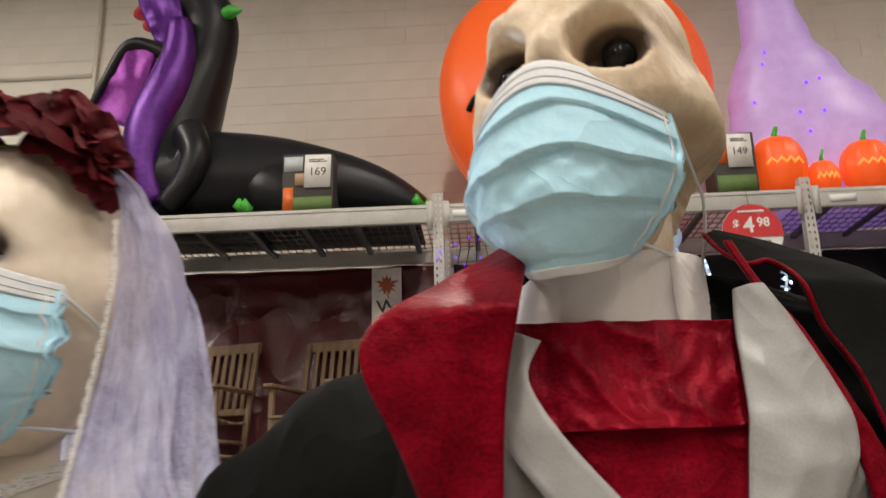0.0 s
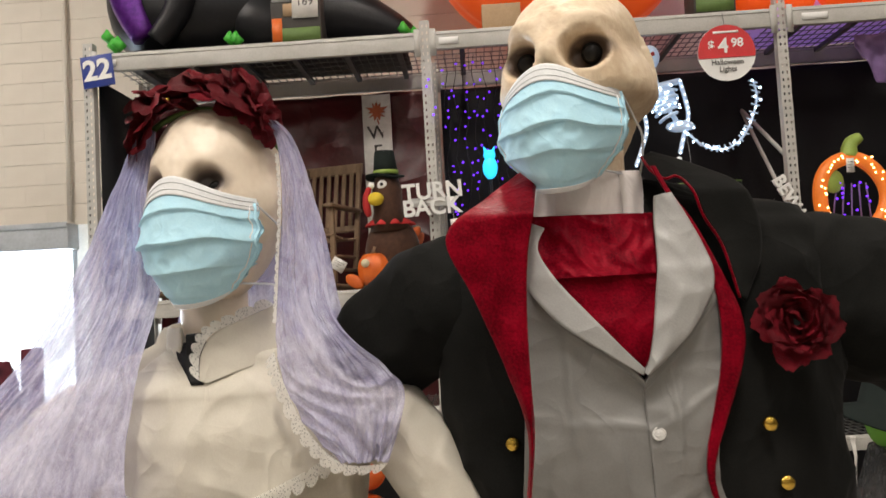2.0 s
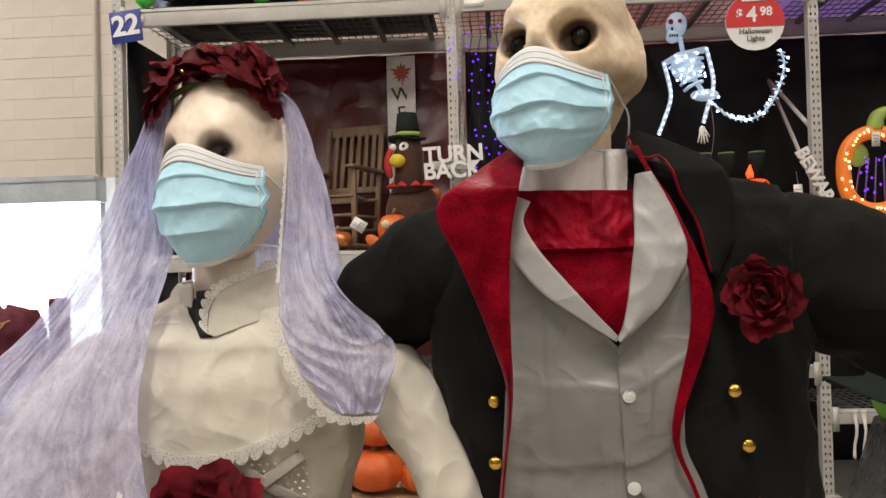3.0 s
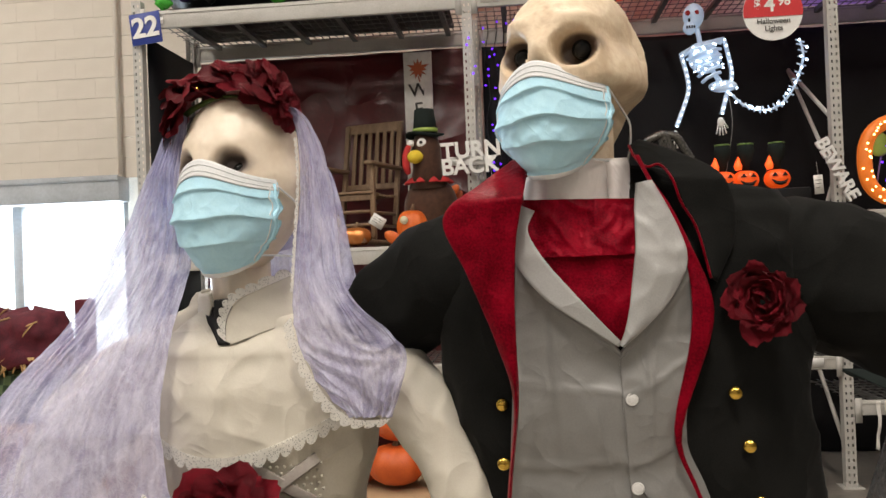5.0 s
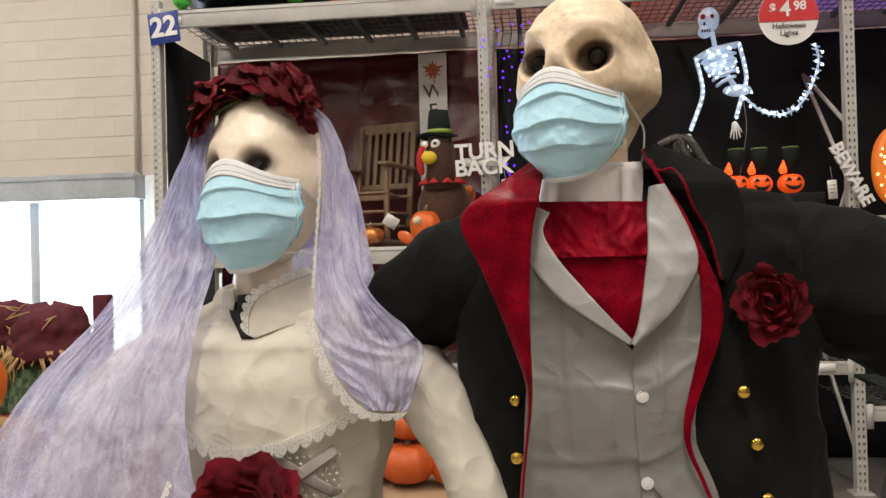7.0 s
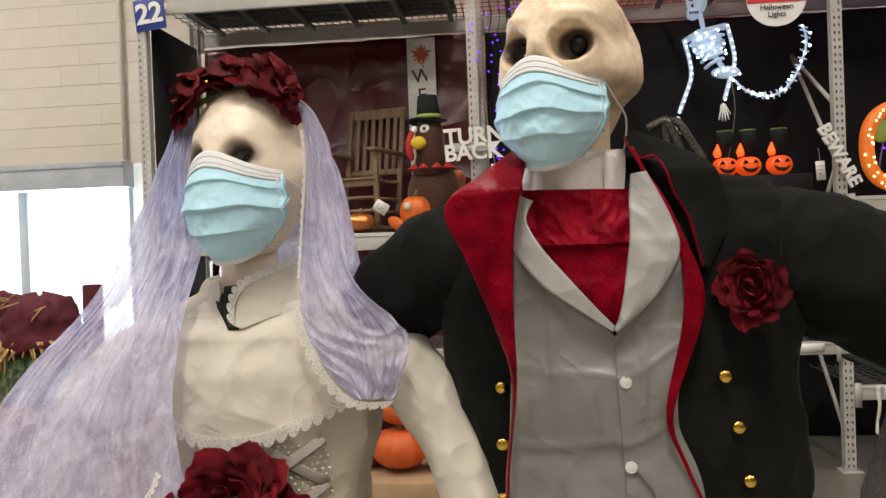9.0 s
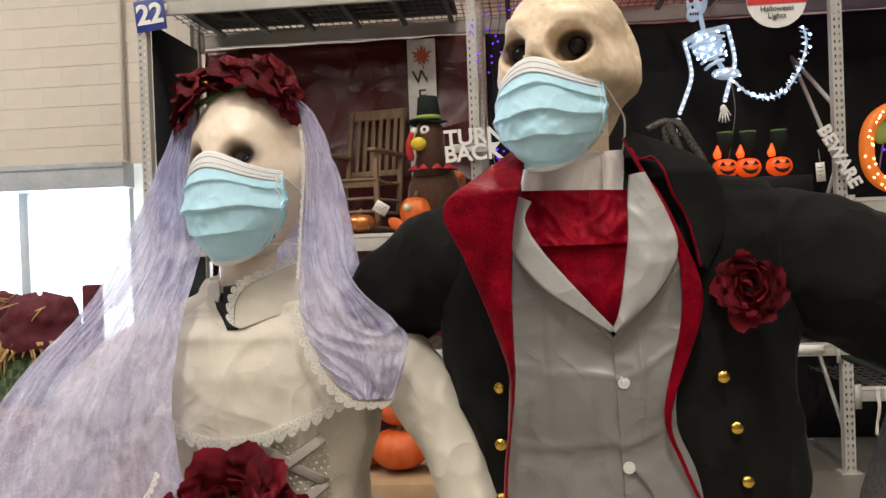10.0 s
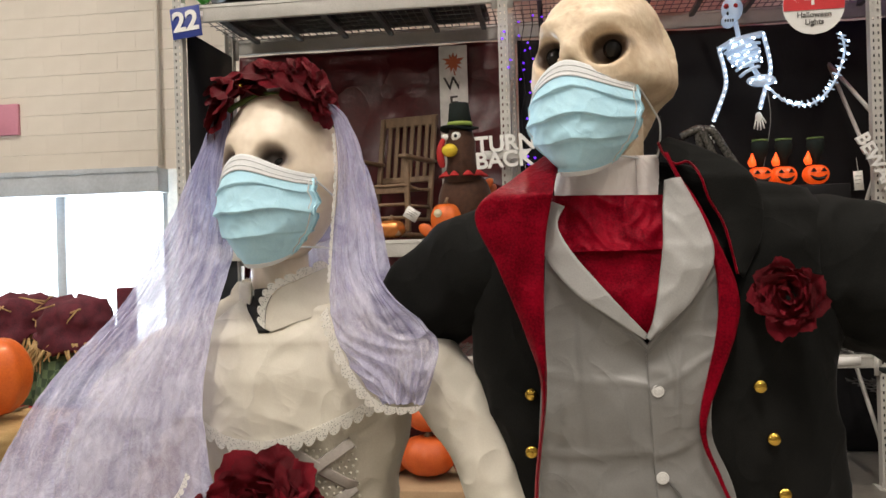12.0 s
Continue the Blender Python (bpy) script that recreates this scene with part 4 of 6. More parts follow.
dress = thing("wedding_dress", (-0.03, BC, 0.0), "cream cotton wedding dress with lace-edged cape collar", "dress")
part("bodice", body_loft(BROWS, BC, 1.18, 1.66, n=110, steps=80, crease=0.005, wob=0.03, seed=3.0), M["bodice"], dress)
skirt_rows = [(0.02, -0.03, 0.42, 0.36), (0.70, -0.03, 0.30, 0.25), (1.10, -0.03, 0.18, 0.15), (1.20, -0.03, 0.156, 0.126)]
part("skirt", body_loft(skirt_rows, BC, 0.02, 1.20, n=64, wob=0.10, seed=8.0), M["dress"], dress)
part("sleeve", sleeve([(0.10, 1.40, 1.555), (0.162, 1.375, 1.525), (0.212, 1.35, 1.46), (0.252, 1.325, 1.37), (0.277, 1.29, 1.25)], [0.055, 0.056, 0.045, 0.039, 0.037], 7.0), M["dress"], dress)
part("sleeve", sleeve([(-0.17, 1.40, 1.555), (-0.245, 1.375, 1.515), (-0.30, 1.34, 1.43), (-0.33, 1.29, 1.32), (-0.30, 1.22, 1.25)], [0.055, 0.062, 0.058, 0.050, 0.045], 9.0), M["dress"], dress)


def cape_surf(x, z):
    return bsurf(x, max(z, 1.5)) - 0.006


part("cape_collar", sheet([(-0.085, 1.642), (-0.120, 1.615), (-0.152, 1.590), (-0.165, 1.545), (-0.158, 1.505), (-0.147, 1.486)],
                          [(0.006, 1.660), (0.062, 1.628), (0.110, 1.595), (0.135, 1.560), (0.132, 1.535), (0.122, 1.524)], cape_surf, off=0.004, thick=0.003, n=100, m=90, wrinkle=0.0022, wscale=22, seed=25.0, ridge=0.0035, rscale=11.0,
                          middle=[(-0.046, 1.606), (-0.046, 1.590), (-0.044, 1.560), (-0.040, 1.520), (-0.034, 1.485), (-0.030, 1.459)]), M["dress"], dress)


def lace_edge(pts, width, scallop, parent, name="lace_trim"):
    """A strip of lace along a line, its free edge scalloped; width is a vector."""
    P = curve_points(pts, 1 + 10 * max(2, int(sum((Vector(a) - Vector(b)).length for a, b in zip(pts, pts[1:])) / scallop)))
    bm = bmesh.new()
    rows = []
    for k, p in enumerate(P):
        s = abs(math.sin(math.pi * k / 10)) ** 0.55
        w = Vector(width) * (0.55 + 0.45 * s)
        wave = Vector((0, 0, 0))
        rows.append([bm.verts.new(p + w * f + wave * f) for f in (0, 0.33, 0.66, 1)])
    for a, b in zip(rows, rows[1:]):
        for j in range(3):
            bm.faces.new((a[j], a[j + 1], b[j + 1], b[j]))
    return part(name, bm, M["lace"], parent, "cream scalloped lace")


def on_cape(x, z, o=0.009):
    return (x, cape_surf(x, z) - o, z)


lace_edge([on_cape(-0.146, 1.487), on_cape(-0.10, 1.466), on_cape(-0.052, 1.459), on_cape(0.0, 1.468), on_cape(0.045, 1.485), on_cape(0.085, 1.503), on_cape(0.120, 1.524)], (0, -0.001, -0.021), 0.0175, dress)
NECK_EDGE = [(-0.046, 1.600), (-0.046, 1.628), (-0.034, 1.650), (-0.008, 1.663), (0.030, 1.680)]


def neck_surf(x, z):
    return 1.288 + 4.5 * (x + 0.05) ** 2 + 0.25 * max(0.0, z - 1.60)


part("collar_leaf", sheet(NECK_EDGE, [(-0.038, 1.596), (-0.010, 1.606), (0.020, 1.616), (0.040, 1.632), (0.052, 1.660)], neck_surf, thick=0.003, n=40, m=24, wrinkle=0.002, wscale=30, seed=4.0), M["dress"], dress, "cream stand collar leaf")
lace_edge([(x, neck_surf(x, z) - 0.002, z) for x, z in NECK_EDGE], (-0.010, -0.002, 0.009), 0.0135, dress)
part("neck_collar", band_collar(-0.05, 1.365, 0.060, 0.052, 1.628, 1.662, 26, 3.0, 0.004), M["dress"], dress)
for (xa, za), (xb, zb) in (((-0.02, 1.452), (0.065, 1.39)), ((0.065, 1.452), (-0.02, 1.395)), ((-0.02, 1.395), (0.065, 1.33)), ((0.065, 1.39), (-0.02, 1.33))):
    part("lacing", tube(bmesh.new(), [(xa + (xb - xa) * k / 8, bsurf(xa + (xb - xa) * k / 8, za + (zb - za) * k / 8) - 0.0085, za + (zb - za) * k / 8) for k in range(9)], 0.0075, n=8, flat=0.10), M["ribbon"], dress, "taupe ribbon lacing")
dots = bmesh.new()
for i in range(8):
    for j in range(12):
        x, z = 0.004 + 0.0085 * i + (0.00425 if j % 2 else 0), 1.350 + 0.0085 * j
        ball(dots, (x, bsurf(x, z) - 0.0055, z), (0.0022, 0.0012, 0.0022), 6, 4)
tagged(part("net_dots", dots, M["dress"], dress, "dotted net panel"), kind="stuff")
tagged(part("sensor_plug", boxes((-0.064, -0.050, bsurf(-0.05, 1.63) - 0.026, bsurf(-0.05, 1.63) + 0.01, 1.628, 1.652), bevel=0.002), M["black"]), "small black plastic plug at the dress neckline", "plug")
tagged(part("neck_bow", sheet([(-0.086, 1.642), (-0.074, 1.62), (-0.056, 1.595)], [(-0.036, 1.642), (-0.036, 1.62), (-0.042, 1.595)], bsurf, off=0.014, thick=0.004, n=8, m=6), M["black"]), "dark cloth patch showing at the dress neckline", "cloth")

veil = thing("bridal_veil", (-0.04, 1.38, 1.92), "sheer lavender gauze veil with lace edges", "veil")


def drape(count, amp, seed, swag=0.0):
    """Gathered folds that run down the cloth, wander, split and open out."""
    def fn(f, v):
        w = f * count + 1.1 * noise.noise((f * 2.5 + seed, v * 2.2, seed)) * (0.4 + v)
        a = 1 - abs(noise.noise((w, v * 0.9, seed))) * 2.0
        b = 1 - abs(noise.noise((w * 2.7, v * 2.6, seed + 7))) * 2.0
        c = noise.noise((w * 6.5, v * 11.0, seed + 3))
        low = min(max((v - 0.55) / 0.2, 0.0), 1.0) * swag
        a += low * (1.2 - abs(noise.noise((v * 13 + 4 * (f - 0.5) ** 2 - 2 * f, f * 1.5, seed + 1))) * 4.0)
        return -amp * (0.5 + 0.5 * v) * (a * 1.2 + 0.5 * b + 0.22 * c)
    return fn


def vside(x, z):
    up = min(max((z - 1.62) / 0.14, 0), 1)
    f = min(max(x / 0.16, 0), 1)
    return (1.258 + 0.030 * f) * (1 - up) + (1.290 + 0.085 * f) * up


def vleft(x, z):
    up = min(max((z - 1.50) / 0.20, 0), 1)
    return 1.222 * (1 - up) + 1.300 * up


part("veil_side", sheet([(0.034, 1.893), (0.046, 1.872), (0.050, 1.820), (0.047, 1.750), (0.045, 1.690), (0.052, 1.610), (0.076, 1.548), (0.114, 1.506)],
                        [(0.044, 1.896), (0.064, 1.874), (0.082, 1.815), (0.094, 1.735), (0.110, 1.660), (0.164, 1.605), (0.184, 1.572), (0.162, 1.502)], vside,
                        thick=0.001, n=170, m=110, wrinkle=0.004, wscale=30, seed=31.0, folds=drape(5, 0.0075, 2.0, 0.9), uv=(0.11, 0.45)), M["veil"], veil)
part("veil_side", sheet([(-0.106, 1.895), (-0.150, 1.80), (-0.190, 1.72), (-0.238, 1.630), (-0.300, 1.560), (-0.350, 1.480), (-0.405, 1.380), (-0.45, 1.25)],
                        [(-0.088, 1.885), (-0.094, 1.80), (-0.092, 1.70), (-0.106, 1.62), (-0.110, 1.540), (-0.100, 1.460), (-0.088, 1.380), (-0.08, 1.25)], vleft,
                        thick=0.001, n=190, m=170, wrinkle=0.005, wscale=24, seed=35.0, folds=drape(9, 0.0085, 5.0), uv=(0.24, 0.68)), M["veil"], veil)
part("veil_back", sheet([(-0.10, 1.905), (-0.115, 1.80), (-0.12, 1.70), (-0.14, 1.60), (-0.15, 1.48)], [(0.0, 1.905), (0.060, 1.82), (0.085, 1.70), (0.10, 1.60), (0.08, 1.48)], lambda x, z: 1.455,
                        thick=0.001, n=70, m=60, wrinkle=0.006, wscale=14, seed=39.0, folds=drape(8, 0.008, 9.0), uv=(0.2, 0.43)), M["veil"], veil)
part("veil_top", ball(bmesh.new(), (-0.022, 1.400, 1.815), (0.086, 0.082, 0.106), 32, 20), M["veil"], veil)
lace_edge([(x, vside(x, z) - 0.008, z) for x, z in ((0.049, 1.855), (0.050, 1.80), (0.047, 1.72), (0.047, 1.66))], (-0.0045, 0, -0.001), 0.010, veil)
lace_edge([(x, vside(x, z) - 0.016, z) for x, z in ((0.048, 1.630), (0.054, 1.605), (0.078, 1.546), (0.114, 1.506), (0.162, 1.502))], (-0.010, -0.001, -0.010), 0.013, veil)
lace_edge([(-0.120, 1.200, 1.435), (-0.128, 1.198, 1.415), (-0.142, 1.198, 1.395), (-0.160, 1.198, 1.36)], (0.007, -0.001, -0.003), 0.012, veil)
crown = thing("flower_crown", (-0.05, 1.34, 1.92), "wreath of dark red fabric flowers on the bride's head", "flower crown")
rnd = random.Random(17)
for cx, cy, cz, r, fx, fz in ((-0.122, 1.330, 1.850, 0.012, -0.9, 0.1), (-0.120, 1.310, 1.874, 0.016, -0.8, 0.2), (-0.110, 1.300, 1.893, 0.017, -0.6, 0.5), (-0.094, 1.300, 1.912, 0.017, -0.4, 0.8), (-0.112, 1.320, 1.905, 0.014, -0.6, 0.8),
                              (-0.066, 1.300, 1.914, 0.012, -0.1, 0.7), (-0.044, 1.300, 1.924, 0.016, 0.1, 0.9), (-0.022, 1.300, 1.922, 0.017, 0.2, 0.8), (-0.002, 1.302, 1.912, 0.017, 0.5, 0.6), (0.016, 1.306, 1.898, 0.016, 0.7, 0.4), (0.024, 1.310, 1.882, 0.013, 0.8, 0.0), (0.004, 1.296, 1.894, 0.012, 0.4, 0.1)):
    rose(crown, Vector((cx + 0.012, cy - 0.004, cz + 0.007 + rnd.uniform(-0.004, 0.006))), r * 1.12, (fx * 1.1 + rnd.uniform(-0.5, 0.5), -0.42, fz + 0.25 + rnd.uniform(-0.3, 0.4)), [(3, 10, 1.15, 3), (3, 30, 1.5, 1), (4, 58, 1.7, 2)], rnd)
part("wire_band", tube(bmesh.new(), curve_points([(-0.115, 1.37, 1.860), (-0.098, 1.31, 1.89), (-0.032, 1.296, 1.908), (0.025, 1.315, 1.888), (0.040, 1.37, 1.860)], 20), 0.004, n=6), M["stem"], crown)
part("flower_heart", ball(bmesh.new(), (-0.066, 1.275, 1.916), (0.0035, 0.0035, 0.0035), 8, 6), M["gold"], crown)
bouquet = thing("rose_bouquet", (-0.04, 1.20, 1.41), "big dark red fabric roses held before the dress", "bouquet")
rose(bouquet, Vector((-0.035, 1.215, 1.388)), 0.047, (0, -0.75, 0.65), FULL_ROSE, rnd)
rose(bouquet, Vector((-0.095, 1.22, 1.362)), 0.036, (-0.4, -0.7, 0.5), FULL_ROSE, rnd)
rose(bouquet, Vector((0.02, 1.22, 1.355)), 0.036, (0.3, -0.8, 0.3), FULL_ROSE, rnd)
part("stems", tube(bmesh.new(), [(-0.04, 1.24, 1.40), (-0.04, 1.245, 1.22)], [0.03, 0.015], n=10), M["stem"], bouquet)
for k, pts in enumerate(([(-0.30, 1.22, 1.25), (-0.17, 1.20, 1.245), (-0.06, 1.215, 1.27)], [(0.27, 1.29, 1.25), (0.15, 1.24, 1.235), (-0.02, 1.225, 1.26)])):
    part("forearm", tube(bmesh.new(), pts, [0.044, 0.038, 0.03], n=14), M["dress"], dress)

# ---- goods on and round the rack ----
M.update(
    wood_tag=mat("paper_tag", (0.78, 0.76, 0.72), rough=0.6, scale=20),
    kraft=mat("brown_cardboard", (0.42, 0.29, 0.17), (0.35, 0.23, 0.13), rough=0.8, scale=8),
    turkey=mat("brown_plush", (0.075, 0.032, 0.016), (0.045, 0.018, 0.010), rough=0.9, scale=30, bump=0.4, sheen=0.3),
    yellow=mat("yellow_felt", (0.75, 0.55, 0.03), rough=0.7, scale=20),
    redfelt=mat("red_felt", (0.45, 0.02, 0.02), rough=0.8, scale=20),
    hatblack=mat("black_felt", (0.012, 0.018, 0.016), rough=0.9, scale=20),
    inflate=mat("black_nylon", (0.012, 0.012, 0.014), (0.008, 0.008, 0.009), rough=0.38, scale=3, fine=12),
    purple=mat("purple_foil", (0.13, 0.02, 0.26), (0.06, 0.008, 0.14), rough=0.32, metal=0.5, scale=22, fine=5, bump=0.9),
    magenta=mat("magenta_sequins", (0.24, 0.015, 0.27), (0.06, 0.006, 0.09), rough=0.4, metal=0.5, scale=40, fine=4, bump=1.0, spread=0.9),
    green=mat("green_nylon", (0.06, 0.45, 0.04), rough=0.5, scale=10),
    lit_orange=glow("lit_orange_nylon", (1.0, 0.10, 0.01), 0.34, (0.75, 0.12, 0.02)),
    lit_bulb=glow("warm_bulb", (1.0, 0.45, 0.10), 9.0),
    lit_pumpkin=glow("lit_pumpkin_plastic", (1.0, 0.09, 0.008), 0.55, (0.7, 0.11, 0.02)),
    lit_face=glow("lit_pumpkin_face", (1.0, 0.30, 0.05), 1.1),
    lit_ghost=glow("lit_lavender_nylon", (0.50, 0.26, 0.88), 0.26, (0.55, 0.40, 0.68)),
    violet_dot=glow("violet_led", (0.13, 0.015, 1.0), 3.0),
    cold_led=glow("cold_white_led", (0.62, 0.80, 1.0), 5.0),
    cold_plastic=glow("lit_clear_plastic", (0.50, 0.70, 0.98), 0.28, (0.60, 0.68, 0.78)),
    cyan_led=glow("cyan_led", (0.03, 0.55, 0.95), 1.6),
    warm_led=glow("warm_led", (1.0, 0.66, 0.25), 7.0),
    wreath=glow("lit_orange_rope", (1.0, 0.22, 0.02), 0.30, (0.75, 0.20, 0.03)),
    flame=glow("lit_flame", (1.0, 0.10, 0.015), 1.6),
    lime=mat("lime_plastic", (0.30, 0.42, 0.08), rough=0.5, scale=12),
    tinsel=mat("black_tinsel", (0.16, 0.155, 0.14), (0.006, 0.006, 0.006), rough=0.25, metal=0.5, scale=60, fine=4, bump=1.0),
    straw=mat("straw", (0.52, 0.36, 0.16), (0.36, 0.23, 0.09), rough=0.85, scale=12, fine=12, bump=0.8, stretch=(1, 1, 5)),
    burgundy=mat("burgundy_hat_cloth", (0.13, 0.014, 0.026), (0.04, 0.006, 0.014), rough=0.9, scale=22, bump=0.7, spread=0.8),
    witch_green=mat("witch_green", (0.20, 0.50, 0.05), rough=0.6, scale=12),
    gauze=sheer("grey_gauze", (0.10, 0.10, 0.10), 0.35, 30),
    hang=mat("hanging_purple_cloth", (0.22, 0.14, 0.32), rough=0.8, scale=10),
    leaf=mat("rust_leaf", (0.45, 0.11, 0.04), rough=0.7, scale=14),
    ink=mat("dark_ink", (0.05, 0.045, 0.04), rough=0.7, scale=14),
)


def plaid():
    m = mat("green_plaid", (0.10, 0.16, 0.08), rough=0.85, scale=30)
    nt = m.node_tree
    ck = nt.nodes.new("ShaderNodeTexChecker")
    ck.inputs["Scale"].default_value = 28
    ck.inputs["Color1"].default_value, ck.inputs["Color2"].default_value = (0.13, 0.20, 0.10, 1), (0.05, 0.09, 0.05, 1)
    tc = nt.nodes.new("ShaderNodeTexCoord")
    nt.links.new(tc.outputs["Object"], ck.inputs["Vector"])
    nt.links.new(ck.outputs[0], nt.nodes["Principled BSDF"].inputs["Base Color"])
    return m


M["plaid"] = plaid()


class Multi:
    """One mesh out of several shapes with their own materials."""

    def __init__(self):
        self.bm, self.mats = bmesh.new(), []

    def add(self, material, fn, *a, **k):
        n0 = len(self.bm.faces)
        fn(self.bm, *a, **k)
        if material not in self.mats:
            self.mats.append(material)
        self.bm.faces.ensure_lookup_table()
        for i in range(n0, len(self.bm.faces)):
            self.bm.faces[i].material_index = self.mats.index(material)
        return self

    def link(self, name, label, category, group=""):
        return tagged(part(name, self.bm, self.mats), label, category, group)


def ribbed(bm, c, r, ribs=10, depth=0.07, n=40, m=18):
    def fn(p, d):
        a = math.atan2(d.y, d.x)
        k = 1 - depth * (0.5 + 0.5 * math.cos(a * ribs)) ** 2
        top = 1 - 0.16 * max(0.0, d.z) ** 6 - 0.08 * max(0.0, -d.z) ** 6
        return Vector((p.x * k, p.y * k, p.z * top * (1 - depth * 0.3 * (0.5 + 0.5 * math.cos(a * ribs)))))
    return ball(bm, c, r, n, m, fn)


def pumpkin(c, r, material, label, stem_mat=None, name="pumpkin", group="", tall=None, lean=0.25):
    t = thing(name, (c[0], c[1], c[2] - r[2]), label, "pumpkin", group)
    part("body", ribbed(bmesh.new(), c, r), material, t)
    z = c[2] + r[2] * 0.82
    h = tall or r[2] * 0.42
    part("stem", tube(bmesh.new(), [(c[0], c[1], z), (c[0] + lean * h * 0.3, c[1], z + h * 0.5), (c[0] + lean * h, c[1], z + h)], [r[0] * 0.16, r[0] * 0.10, r[0] * 0.08], n=8), stem_mat or M["stem"], t)
    return t


def card(name, cx, y, cz, w, h, turn, label, text="", size=0.05, tiny=False):
    """A paper tag facing the aisle; unreadable print becomes bars."""
    m = pose(cx, y, cz, 0, turn, 0)
    t = thing(name, (cx, y, cz), label, "price tag", group="price tags")
    part("paper", boxes((-w / 2, w / 2, 0, 0.003, -h / 2, h / 2), m=m), M["wood_tag"], t)
    if text:
        words("print", text, size, m @ pose(0, -0.002, -h * 0.03) @ UPRIGHT, M["ink"], t, 0.0005)
    if tiny:
        part("string", tube(bmesh.new(), [(cx, y + 0.002, cz + h * 0.45), (cx - 0.01, y + 0.004, cz + h * 0.5 + 0.09)], 0.0015, n=5), M["wood_tag"], t)
    for k, f in enumerate((0.30, 0.36) if text else (0.25, 0.05, -0.15)):
        part("print_bar", boxes((-w * 0.34, w * (0.34 - 0.12 * k), -0.002, 0, h * f - h * 0.03, h * f), m=m), M["ink"], t)
    return t


# aisle sign and hanging signs
a22 = thing("aisle_sign", (-2.38, RY - 0.03, 3.47), "blue aisle sign with white number fixed to the upright", "sign")
ms = pose(-2.380, RY - 0.035, 3.470, 0, -6, 0)
part("plate", boxes((-0.117, 0.117, 0, 0.012, -0.117, 0.117), bevel=0.004, m=ms), M["blue"], a22)
words("number", "22", 0.205, ms @ pose(0, -0.004, 0) @ UPRIGHT, M["white"], a22, 0.003, 0.006)

ps = thing("price_sign", (2.107, 6.14, 3.29), "round red and white price sign hung from the rack beam", "sign")


def disc_part(c, r, y0, y1, z_from, z_to, n=48):
    """A slice of a disc between two heights."""
    bm = bmesh.new()
    pts = []
    for k in range(n + 1):
        z = z_from + (z_to - z_from) * k / n
        pts.append((math.sqrt(max(r * r - z * z, 0.0)), z))
    ring = [(x, z) for x, z in pts] + [(-x, z) for x, z in reversed(pts)]
    rings = [[Vector((c[0] + x, y, c[1] + z)) for x, z in ring] for y in (y0, y1)]
    loft(bm, rings)
    return bm


disc = part("disc", disc_part((2.107, 3.29), 0.2, 6.140, 6.146, -0.2, 0.2), M["white"], ps, flat=True)
part("red_panel", disc_part((2.107, 3.29), 0.198, 6.135, 6.1395, -0.035, 0.198), M["red"], disc, flat=True)
for txt, size, dx, dz, mt in (("$", 0.085, -0.105, 0.055, "white"), ("4", 0.15, -0.022, 0.045, "white"), ("98", 0.085, 0.075, 0.065, "white"), ("Halloween", 0.052, 0.0, -0.068, "ink"), ("Lights", 0.052, 0.0, -0.118, "ink")):
    words("lettering", txt, size, pose(2.107 + dx, 6.1335, 3.29 + dz) @ UPRIGHT, M[mt], disc, 0.001, 0.002 if mt == "white" else 0.0006)
part("print_bar", boxes((2.02, 2.195, 6.132, 6.1345, 3.428, 3.443)), M["white"], ps)
part("hanger", tube(bmesh.new(), [(2.107, 6.15, 3.48), (2.107, 6.175, 3.58)], 0.003, n=6), M["zinc"], ps)

tb = thing("warning_sign", (-0.01, 6.13, 2.37), "white cut-out lettered warning sign tied to the rack upright", "sign")
for line, dz in (("TURN", 0.060), ("BACK", -0.054)):
    words("lettering", line, 0.158, pose(-0.008 + 0.1 * dz, 6.13, 2.382 + dz, 0, -7, 0) @ UPRIGHT @ pose(0, 0, 0) @ Matrix.Shear("XY", 4, (0.15, 0)), M["white"], tb, 0.012, 0.004)
part("backing", boxes((-0.16, 0.15, 6.145, 6.152, -0.012 + 2.35, 2.40), m=None), M["white"], tb)
part("tie", tube(bmesh.new(), [(0.0, 6.15, 2.37), (0.0, 6.198, 2.37)], 0.004, n=6), M["black"], tb)
card("price_tag", 0.14, 6.13, 2.19, 0.05, 0.10, -4, "small white price tag hanging under the warning sign", tiny=True)
bw = thing("warning_sign", (2.48, 6.13, 2.19), "white cut-out lettered warning sign hanging askew on the upright", "sign")
words("lettering", "BEWARE", 0.120, pose(2.482, 6.13, 2.188, 0, 63, 0) @ UPRIGHT, M["white"], bw, 0.012, 0.004)
part("backing", boxes((-0.20, 0.20, 0.012, 0.020, -0.010, 0.010), bevel=0.003, m=pose(2.482, 6.13, 2.188, 0, 63, 0)), M["white"], bw)
part("tie", tube(bmesh.new(), [(2.50, 6.14, 2.2), (2.50, 6.198, 2.2)], 0.004, n=6), M["black"], bw)
card("price_tag", 2.365, 6.15, 2.09, 0.06, 0.13, -3, "small white price tag on the askew sign", tiny=True)

